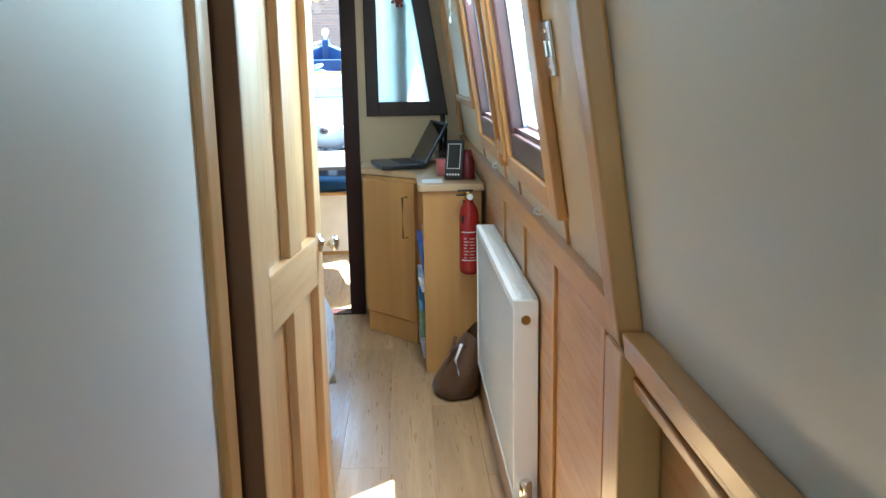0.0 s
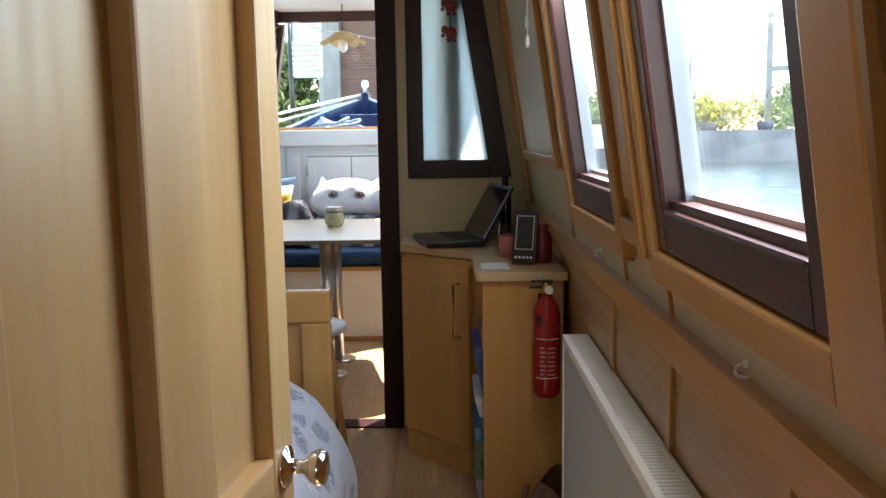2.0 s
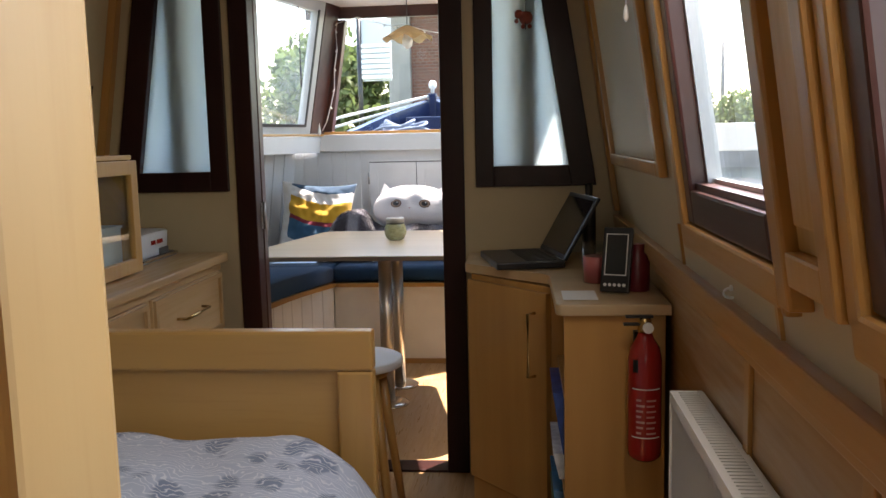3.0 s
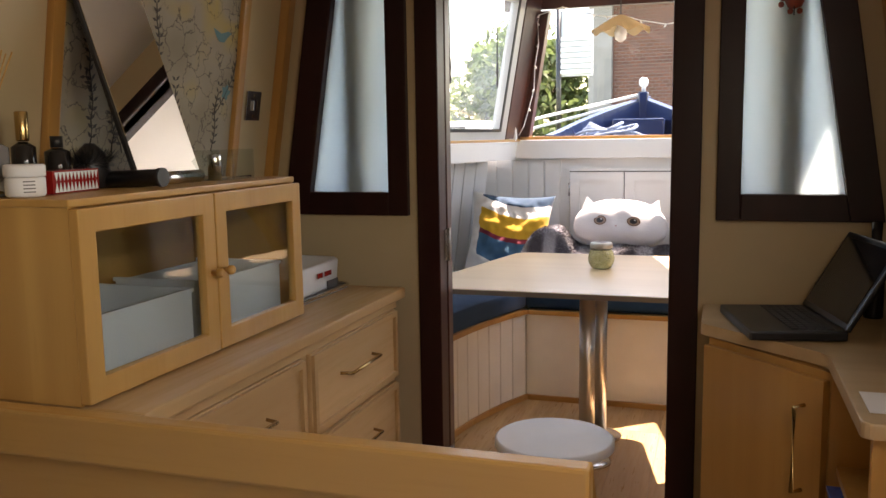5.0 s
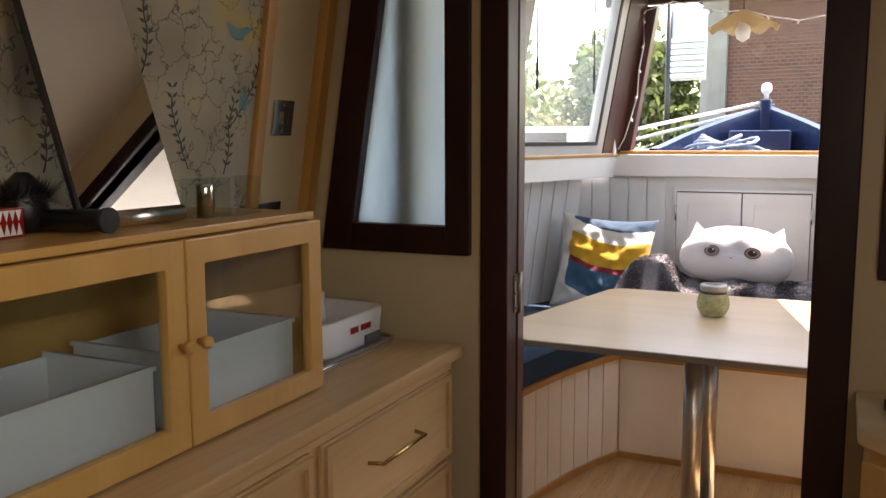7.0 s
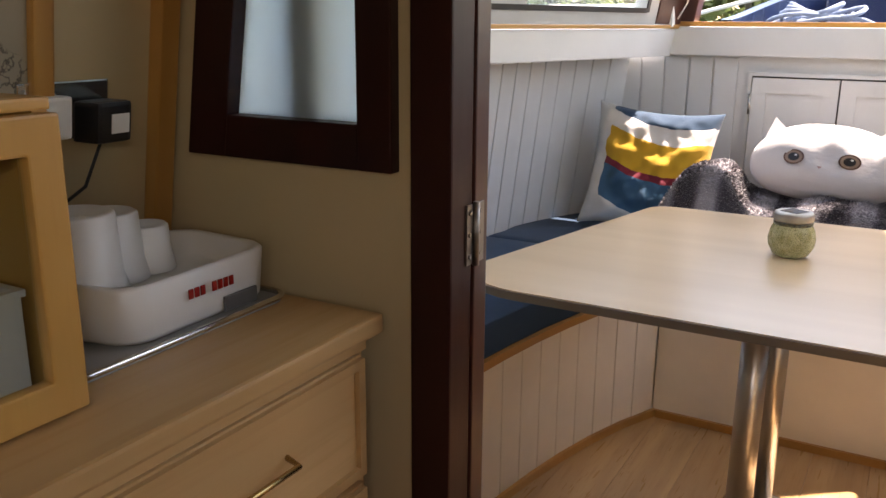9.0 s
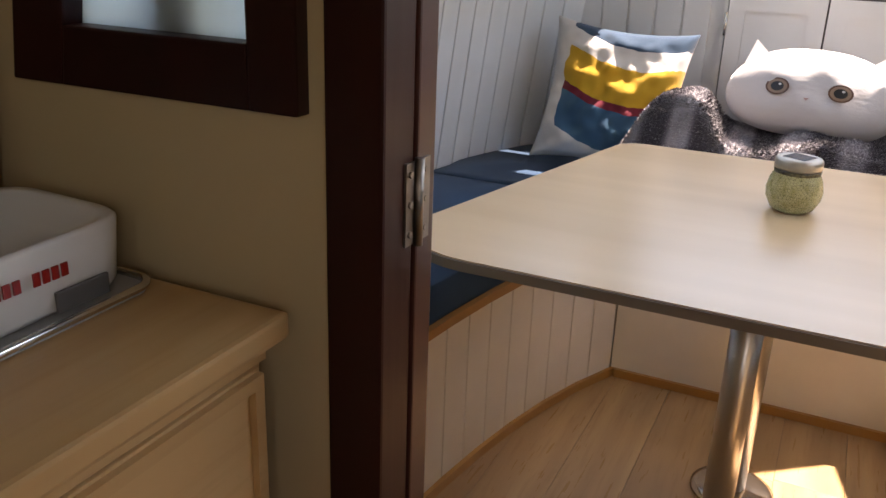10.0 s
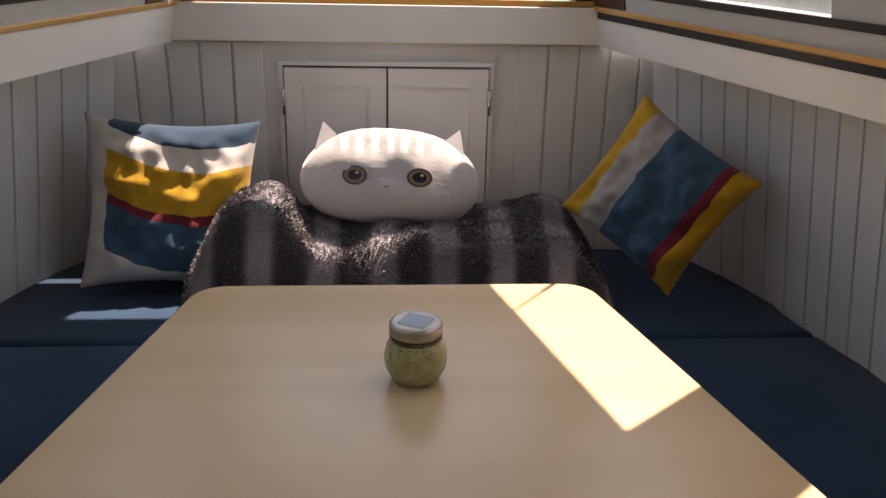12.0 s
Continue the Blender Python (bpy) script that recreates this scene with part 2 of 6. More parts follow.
def lathe(bm, profile, n=24, at=(0, 0, 0), axis="z", smooth=True):
    """Turn a profile of (radius, height) about an axis."""
    rings = []
    for r, h in profile:
        ring = []
        for i in range(n):
            a = 2 * math.pi * i / n
            c = {"z": (r * math.cos(a), r * math.sin(a), h), "x": (h, r * math.cos(a), r * math.sin(a)), "y": (r * math.sin(a), h, r * math.cos(a))}[axis]
            ring.append(bm.verts.new(Vector(c) + Vector(at)))
        rings.append(ring)
    for a, b in zip(rings, rings[1:]):
        for i in range(n):
            f = bm.faces.new((a[i], a[(i + 1) % n], b[(i + 1) % n], b[i]))
            f.smooth = smooth
    bm.faces.new(rings[0][::-1])
    bm.faces.new(rings[-1])


def tube(bm, pts, r, n=8, taper=1.0):
    """A round bar swept along points."""
    pts = [Vector(p) for p in pts]
    rings = []
    for i, p in enumerate(pts):
        d = (pts[min(i + 1, len(pts) - 1)] - pts[max(i - 1, 0)]).normalized()
        side = d.cross(Vector((0, 0, 1)))
        if side.length < 0.05:
            side = d.cross(Vector((1, 0, 0)))
        side.normalize()
        up = side.cross(d)
        rr = r * (1 + (taper - 1) * i / max(1, len(pts) - 1))
        rings.append([bm.verts.new(p + rr * (math.cos(2 * math.pi * k / n) * side + math.sin(2 * math.pi * k / n) * up)) for k in range(n)])
    for a, b in zip(rings, rings[1:]):
        for k in range(n):
            f = bm.faces.new((a[k], a[(k + 1) % n], b[(k + 1) % n], b[k]))
            f.smooth = True
    bm.faces.new(rings[0][::-1])
    bm.faces.new(rings[-1])


def mesh_of(name, bm, mat, smooth=False):
    bmesh.ops.recalc_face_normals(bm, faces=bm.faces)
    me = bpy.data.meshes.new(name)
    bm.to_mesh(me)
    bm.free()
    if smooth:
        for p in me.polygons:
            p.use_smooth = True
    for m in mat if isinstance(mat, (list, tuple)) else (mat,):
        me.materials.append(m)
    return me


def part(name, bm, mat, parent, label="", smooth=False):
    ob = new(name, mesh_of(name, bm, mat, smooth))
    ob.parent = parent
    return tagged(ob, label)


def single(name, bm, mat, label, category, kind="", group="", smooth=False):
    return tagged(new(name, mesh_of(name, bm, mat, smooth)), label, category, group, kind)


def thing(name, label, category, group="", kind=""):
    return tagged(new(name), label, category, group, kind)


def B(*boxes, bev=0.0):
    bm = bmesh.new()
    for b in boxes:
        box(bm, *b, bev=bev)
    return bm


# the cabin's sides lean inwards above the dado rail; beyond the bulkhead they draw in towards the bow about MID
MID = -0.352


def RW(y, z, d=0.0):
    return (0.60 - 0.145 * (z - 0.93) - d, y, z)


def RL(y, z, d=0.0):
    return (0.622 - d, y, z)


def LW(y, z, d=0.0):
    return (-1.235 + 0.16 * (z - 1.15) + d, y, z)


def bow_half(y, z):
    """Half the width between the dinette's window sides."""
    return 0.585 + 0.24 * (7.09 - y) - 0.17 * (z - 1.147)


def DL(y, z, d=0.0):
    return (MID - bow_half(y, z) + d, y, z)


def DR(y, z, d=0.0):
    return (MID + bow_half(y, z) - d, y, z)


def hull_half(y, z):
    """Half the width between the boarded hull linings, which curve in to the bow."""
    return 0.815 + 0.30 * (1 - math.exp(-(7.14 - y) / 0.45)) - 0.12 * (z - 0.535)


def HL(y, z, d=0.0):
    return (MID - hull_half(y, z) + d, y, z)


def HR(y, z, d=0.0):
    return (MID + hull_half(y, z) - d, y, z)


def wbox(bm, F, y0, y1, z0, z1, d0, d1, bev=0.0):
    """A block on a leaning wall: from y0 to y1 along it, z0 to z1 up it, d0 to d1 out from it."""
    return hexa(bm, [F(y0, z0, d0), F(y0, z0, d1), F(y1, z0, d1), F(y1, z0, d0), F(y0, z1, d0), F(y0, z1, d1), F(y1, z1, d1), F(y1, z1, d0)], bev)


def wallbox(F, *blocks, bev=0.0):
    bm = bmesh.new()
    for b in blocks:
        wbox(bm, F, *b, bev=bev)
    return bm


def arc_rect(pts, radii, seg=6):
    """A polygon with rounded corners."""
    out = []
    n = len(pts)
    for i, (p, r) in enumerate(zip(pts, radii)):
        p = Vector(p)
        if not r:
            out.append(tuple(p))
            continue
        a = (Vector(pts[i - 1]) - p).normalized()
        b = (Vector(pts[(i + 1) % n]) - p).normalized()
        half = math.acos(max(-1, min(1, a.dot(b)))) / 2
        c = p + (a + b).normalized() * (r / math.sin(half))
        s, e = p + a * (r / math.tan(half)) - c, p + b * (r / math.tan(half)) - c
        a0 = math.atan2(s.y, s.x)
        da = (math.atan2(e.y, e.x) - a0 + math.pi) % (2 * math.pi) - math.pi
        out += [(c.x + r * math.cos(a0 + da * k / seg), c.y + r * math.sin(a0 + da * k / seg)) for k in range(seg + 1)]
    return out


def ring(bm, corner, w, y0, y1, z0, z1, d0, d1):
    """A rectangular frame in one piece; corner(a, b, d) places a point at a along, b up and d out."""
    o = [(y0, z0), (y1, z0), (y1, z1), (y0, z1)]
    i = [(y0 + w, z0 + w), (y1 - w, z0 + w), (y1 - w, z1 - w), (y0 + w, z1 - w)]
    V = {(k, n, d): bm.verts.new(corner(*q, d)) for n, ring_ in (("o", o), ("i", i)) for k, q in enumerate(ring_) for d in (d0, d1)}
    for k in range(4):
        j = (k + 1) % 4
        bm.faces.new((V[k, "o", d1], V[j, "o", d1], V[j, "i", d1], V[k, "i", d1]))
        bm.faces.new((V[k, "o", d0], V[k, "i", d0], V[j, "i", d0], V[j, "o", d0]))
        bm.faces.new((V[k, "o", d0], V[j, "o", d0], V[j, "o", d1], V[k, "o", d1]))
        bm.faces.new((V[k, "i", d0], V[k, "i", d1], V[j, "i", d1], V[j, "i", d0]))

# ---- structure ----
ROOF = 1.93
# floor: bearing slab under the boards
single("floor", B((-1.5, 0.8, -1.6, 7.2, -0.06, -0.012)), BROWN, "dark underfloor below laminate boards", "floor", "structure")
FLOOR = bpy.data.objects["floor"]

# right-hand lining: lower dado, rail and leaning upper wall with two window openings
wall_right = thing("wall_right", "cream leaning cabin side with veneer dado below", "wall", kind="structure")
bm = wallbox(RL, (-1.6, 5.0, -0.012, 0.90, -0.05, 0.0))
part("dado_panel", bm, DADO, wall_right, "oak veneered dado panel")
bm = wallbox(RW, (1.70, 5.0, 0.88, 1.04, -0.05, 0.0), (1.70, 5.0, 1.72, 2.0, -0.05, 0.0), (1.70, 2.235, 1.04, 1.72, -0.05, 0.0), (2.81, 3.065, 1.04, 1.72, -0.05, 0.0), (3.635, 5.0, 1.04, 1.72, -0.05, 0.0))
part("lining", bm, CREAM, wall_right)
part("corridor_lining", wallbox(RW, (-1.6, 1.70, 0.88, 2.0, -0.05, 0.0)), PALE, wall_right, "pale glossy corridor lining")
bm = wallbox(RW, (1.745, 4.98, 0.885, 0.935, -0.01, 0.022), (1.745, 4.98, 0.86, 0.885, -0.01, 0.012), bev=0.004)
part("dado_rail", bm, TRIM_Y, wall_right, "honey-coloured moulded rail")
bm = wallbox(RL, (1.745, 4.05, 0.0, 0.13, 0.0, 0.05), bev=0.004)
part("skirting", bm, TRIM_Y, wall_right)
for y in (1.95, 2.42, 2.89, 3.36):
    part("batten", wallbox(RL, (y, y + 0.03, 0.13, 0.86, 0.0, 0.008), bev=0.002), TRIM, wall_right)

# corridor at the start: partition with the door post, and the near walls
wall_left_corridor = thing("wall_corridor", "pale glossy corridor partition", "wall", kind="structure")
part("panel", B((-0.02, 0.03, -1.6, 1.745, -0.012, 2.0)), PALE, wall_left_corridor)
architrave = part("architrave", B((-0.04, 0.043, 1.745, 1.815, -0.012, 2.0), bev=0.006), TRIM, wall_left_corridor)
# black strip put in for the unlit gap between architrave and door leaf
part("rebate", B((-0.04, 0.034, 1.816, 1.85, -0.012, 2.0)), BLACK, wall_left_corridor, "black strip in place of the dark gap beside the door")
wall_cross = single("wall_cross", B((-1.4, -0.04, 1.74, 1.79, -0.012, 2.0)), CREAM, "cream partition wall beside the cabin door", "wall", "structure")
post_right = thing("door_post", "honey-coloured post where the corridor meets the cabin", "post", kind="structure")
part("upper_post", wallbox(RW, (1.682, 1.742, 0.90, 2.0, 0.0, 0.035), bev=0.005), TRIM, post_right)
part("lower_post", wallbox(RL, (1.655, 1.742, -0.012, 0.90, 0.0, 0.058), bev=0.005), TRIM, post_right)
near = thing("corridor_rail", "honey-coloured moulded rail on the corridor wall", "rail", kind="structure")
for z0, z1, d in ((0.895, 0.93, 0.036), (0.872, 0.892, 0.026), (0.85, 0.87, 0.03), (0.825, 0.848, 0.016)):
    part("moulding", wallbox(RW, (-1.2, 1.655, z0, z1, 0.0, d), bev=0.004), TRIM_Y, near)
# unseen end wall; its glazed opening is added to let the fill lamp through
wb = thing("wall_back", "unseen pale wall with an added glazed light closing the corridor", "wall", kind="structure")
for b in ((-1.5, 0.10, -1.66, -1.6, -0.012, 2.0), (0.54, 0.8, -1.66, -1.6, -0.012, 2.0), (0.10, 0.54, -1.66, -1.6, -0.012, 1.15), (0.10, 0.54, -1.66, -1.6, 1.76, 2.0)):
    part("panel", B(b), PALE, wb)
part("pane", B((0.10, 0.54, -1.635, -1.63, 1.15, 1.76)), GLASS, wb, "clear glass").visible_shadow = False

# left-hand wall of the cabin
wall_left = thing("wall_left", "cream leaning cabin side with papered panel", "wall", kind="structure")
part("lining", wallbox(LW, (1.79, 5.0, 0.83, 2.0, -0.05, 0.0)), CREAM, wall_left)
part("dado_panel", B((-1.37, -1.33, 1.79, 5.0, -0.012, 0.86)), DADO, wall_left)

# ceiling
def roof_outline(F, G, y0, y1, z, o):
    return [(F(y0, z)[0] - o, y0), (G(y0, z)[0] + o, y0), (G(y1, z)[0] + o, y1), (F(y1, z)[0] - o, y1)]


bm = bmesh.new()
prism(bm, roof_outline(LW, RW, -1.6, 5.055, ROOF, 0.03), ROOF, ROOF + 0.06)
single("ceiling", bm, CEIL, "white painted cabin ceiling", "ceiling", "structure")
bm = bmesh.new()
prism(bm, roof_outline(DL, DR, 5.056, 7.20, 1.99, 0.04), 1.99, 2.05)
single("ceiling_fore", bm, CEIL, "white painted ceiling over the dinette", "ceiling", "structure")

# bulkhead with doorway and two frosted lights
bulk = thing("bulkhead", "cream bulkhead between cabin and dinette", "wall", kind="structure")
Y0, Y1 = 5.0, 5.05
bm = bmesh.new()
box(bm, 0.07, 0.66, Y0, Y1, -0.012, 1.06)
part("panel", bm, CREAM, bulk)
bm = bmesh.new()
box(bm, -1.42, -0.70, Y0, Y1, -0.012, 1.06)
part("panel", bm, CREAM, bulk)
bm = bmesh.new()
box(bm, 0.07, 0.14, Y0, Y1, 1.06, 1.80)
part("panel", bm, CREAM, bulk)
bm = bmesh.new()
box(bm, -0.80, -0.70, Y0, Y1, 1.06, 1.80)
part("panel", bm, CREAM, bulk)
bm = bmesh.new()
box(bm, -1.42, 0.66, Y0, Y1, 1.80, 2.0)
part("panel", bm, CREAM, bulk)
bm = bmesh.new()
hexa(bm, [(0.49, Y0, 1.06), (0.66, Y0, 1.06), (0.66, Y1, 1.06), (0.49, Y1, 1.06), (0.37, Y0, 1.80), (0.66, Y0, 1.80), (0.66, Y1, 1.80), (0.37, Y1, 1.80)])
part("panel", bm, CREAM, bulk)
bm = bmesh.new()
hexa(bm, [(-1.42, Y0, 1.06), (-1.16, Y0, 1.06), (-1.16, Y1, 1.06), (-1.42, Y1, 1.06), (-1.42, Y0, 1.80), (-1.04, Y0, 1.80), (-1.04, Y1, 1.80), (-1.42, Y1, 1.80)])
part("panel", bm, CREAM, bulk)

frame_ = thing("doorway_frame", "dark mahogany door frame round the dinette doorway", "door frame", kind="structure")
part("jamb", B((-0.009, 0.07, 4.985, 5.10, 0.0, 1.84), bev=0.004), MAHOG, frame_)
part("jamb", B((-0.742, -0.672, 4.985, 5.052, 0.0, 1.84), bev=0.004), MAHOG, frame_)
part("lintel", B((-0.672, -0.009, 4.985, 5.10, 1.80, 1.84), bev=0.004), MAHOG, frame_)
part("threshold", B((-0.672, -0.009, 4.99, 5.09, -0.012, 0.008), bev=0.003), MAHOG, frame_)
# folded-back door leaf edge seen in the opening
part("door_stop", B((-0.742, -0.670, 5.057, 5.10, 0.012, 1.795), bev=0.003), MAHOG_Y, frame_, "polished mahogany door edge")


def hinge(x, y, z):
    h = thing("hinge", "worn steel butt hinge on the mahogany jamb", "hinge", "door hinges")
    part("leaf", B((x, x + 0.003, y - 0.024, y - 0.006, z - 0.047, z + 0.047)), DULL, h)
    part("leaf", B((x + 0.002, x + 0.005, y + 0.006, y + 0.028, z - 0.047, z + 0.047)), DULL, h)
    bm = bmesh.new()
    lathe(bm, [(0.0055, z - 0.05), (0.0055, z + 0.05)], 12, (x + 0.006, y, 0))
    part("knuckle", bm, DULL, h)
    for dy in (-0.016, 0.018):
        for dz in (-0.034, 0.0, 0.034):
            bm = bmesh.new()
            lathe(bm, [(0.0038, 0.002), (0.0038, 0.0062)], 10, (x, y + dy, z + dz), "x")
            part("screw", bm, DULL, h)
    return h


hinge(-0.672, 5.054, 0.942)
hinge(-0.672, 5.054, 0.25)


def bulkhead_light(left):
    """A frosted light in a dark mahogany frame, its outer edge leaning with the cabin side."""
    s = thing("window_frosted", "frosted pane in a dark mahogany frame", "window", kind="structure")
    if left:
        X = lambda u, z: (-0.77 if u == 0 else (-1.185 + 0.16 * (z - 1.04)))
        sgn = -1
    else:
        X = lambda u, z: (0.11 if u == 0 else (0.521 - 0.16 * (z - 1.04)))
        sgn = 1
    w = 0.062
    zb, zt = 1.035, 1.805
    def bar(u0, o0, u1, o1, z0, z1, y0=4.978, y1=5.03):
        a0, a1 = X(u0, z0) + sgn * o0, X(u1, z0) + sgn * o1
        b0, b1 = X(u0, z1) + sgn * o0, X(u1, z1) + sgn * o1
        bm = bmesh.new()
        hexa(bm, [(a0, y0, z0), (a1, y0, z0), (a1, y1, z0), (a0, y1, z0), (b0, y0, z1), (b1, y0, z1), (b1, y1, z1), (b0, y1, z1)], 0.003)
        return bm
    part("frame", bar(0, 0, 0, w, zb, zt), MAHOG, s)
    part("frame", bar(1, -w - 0.02, 1, 0, zb, zt), MAHOG, s)
    part("frame", bar(0, w, 1, -w - 0.02, zb, zb + 0.07), MAHOG, s)
    part("frame", bar(0, w, 1, -w - 0.02, zt - 0.065, zt), MAHOG, s)
    part("pane", bar(0, w - 0.005, 1, -w - 0.015, zb + 0.065, zt - 0.06, 5.008, 5.014), FROST, s, "pale frosted glass")
    return s


bulkhead_light(False)
bulkhead_light(True)

# ---- dinette shell ----
fore = thing("wall_fore", "white boarded front wall of the dinette", "wall", kind="structure")
part("panel", B((-1.35, 0.65, 7.141, 7.186, -0.012, 1.16)), WHITE_B, fore)
part("apron", B((-0.96, 0.256, 7.091, 7.186, 1.145, 1.245), bev=0.004), WHITE, fore, "white painted sill board")
part("sill", B((-0.955, 0.251, 7.106, 7.216, 1.245, 1.262), bev=0.003), TRIM_X, fore, "thin varnished wooden sill")


wl = thing("wall_dinette_left", "white boarded hull lining with a sill board above", "wall", kind="structure")
part("panel", wallbox(HL, *[(5.05 + 0.209 * k, 5.259 + 0.209 * k, -0.012, 1.15, -0.05, -0.006) for k in range(10)]), WHITE_B, wl)
part("apron", wallbox(DL, (5.05, 7.105, 1.14, 1.235, -0.5, 0.0), bev=0.004), WHITE, wl, "white painted sill board")
wr = thing("wall_dinette_right", "white boarded hull lining with a sill board above", "wall", kind="structure")
part("panel", wallbox(HR, *[(5.05 + 0.209 * k, 5.259 + 0.209 * k, -0.012, 1.15, -0.05, -0.006) for k in range(10)]), WHITE_B, wr)
part("lower_seal", wallbox(DR, (5.06, 7.09, 1.218, 1.236, 0.0, 0.005)), BLACK, wr, "black rubber strip under the sill")
part("apron", wallbox(DR, (5.05, 7.105, 1.14, 1.235, -0.5, 0.0), bev=0.004), WHITE, wr, "white painted sill board")
# upper sides: frames round the openings
for F, owner in ((DL, wl), (DR, wr)):
    part("upper_side", wallbox(F, (5.05, 5.22, 1.237, 2.0, -0.04, 0.0), (5.98, 6.22, 1.305, 1.93, -0.04, 0.0), (6.86, 6.94, 1.237, 2.0, -0.04, 0.0), (5.22, 6.86, 1.93, 2.0, -0.04, 0.0), (5.22, 6.86, 1.237, 1.305, -0.04, 0.0)), ALU, owner)
for F, owner in ((DL, wl), (DR, wr)):
    part("corner_board", wallbox(F, (6.942, 7.106, 1.252, 2.0, -0.04, 0.004)), MAHOG_Y, owner, "dark mahogany corner board")
part("header", B((-1.0, 0.3, 7.126, 7.166, 1.925, 2.05)), MAHOG_Y, fore, "dark mahogany header over the front window")

# corner posts of the bow window, and its glass
for x0, x1, t0, t1 in ((-0.945, -0.862, -0.85, -0.755), (0.158, 0.241, 0.051, 0.146)):
    bm = bmesh.new()
    hexa(bm, [(x0, 7.106, 1.262), (x1, 7.106, 1.262), (x1, 7.186, 1.262), (x0, 7.186, 1.262), (t0, 7.106, 1.915), (t1, 7.106, 1.915), (t1, 7.186, 1.915), (t0, 7.186, 1.915)], 0.004)
    part("corner_post", bm, MAHOG_Y, fore, "dark mahogany corner post")
pane = part("pane", B((-0.9, 0.2, 7.161, 7.167, 1.262, 1.915)), GLASS, fore, "clear window glass")
pane.visible_shadow = False
for F, owner in ((DL, wl), (DR, wr)):
    pane = part("pane", wallbox(F, (5.22, 6.86, 1.305, 1.93, -0.026, -0.02)), HAZY, owner, "clear window glass")
    pane.visible_shadow = False
    part("seal", wallbox(F, (6.862, 6.876, 1.29, 1.94, 0.0, 0.006), (5.2, 6.862, 1.288, 1.304, 0.0, 0.006)), BLACK, owner, "black rubber seal")
    part("sill", wallbox(F, (5.06, 7.10, 1.2365, 1.25, -0.02, 0.012), bev=0.003), TRIM_Y, owner)

# ---- main furniture ----
def door_leaf():
    d = thing("cabin_door", "varnished pine panelled door standing open", "door")
    X0, X1, a, b, top = -0.04, 0.0, 0.0, 0.462, 1.90
    cuts = [(a + 0.085, 0.216), (0.296, b - 0.05)]
    part("stile", B((X0, X1, a, cuts[0][0], 0.02, top), bev=0.003), PINE, d)
    part("stile", B((X0, X1, cuts[1][1], b, 0.02, top), bev=0.003), PINE, d)
    for z0, z1 in ((0.22, 0.85), (0.945, 1.78)):
        part("muntin", B((X0, X1, cuts[0][1], cuts[1][0], z0, z1), bev=0.003), PINE, d)
    for z0, z1 in ((0.02, 0.22), (0.85, 0.945), (1.78, top)):
        part("rail", B((X0, X1, cuts[0][0], cuts[1][1], z0, z1), bev=0.003), PINE_Y, d)
    for z0, z1 in ((0.22, 0.85), (0.945, 1.78)):
        for y0, y1 in cuts:
            part("panel", B((X0 + 0.012, X1 - 0.016, y0, y1, z0, z1)), PINE, d)
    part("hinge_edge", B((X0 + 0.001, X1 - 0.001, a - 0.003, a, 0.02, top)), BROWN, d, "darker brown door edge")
    bm = bmesh.new()
    lathe(bm, [(0.018, 0.0), (0.018, 0.003), (0.007, 0.005), (0.006, 0.018), (0.013, 0.024), (0.016, 0.030), (0.014, 0.036), (0.005, 0.039)], 24, (0, 0.437, 0.928), "x")
    part("knob", bm, CHROME, d, "polished chrome knob")
    d.matrix_world = pose(0.071, 1.856, 0, 0, 0, -7)
    return d


door_leaf()


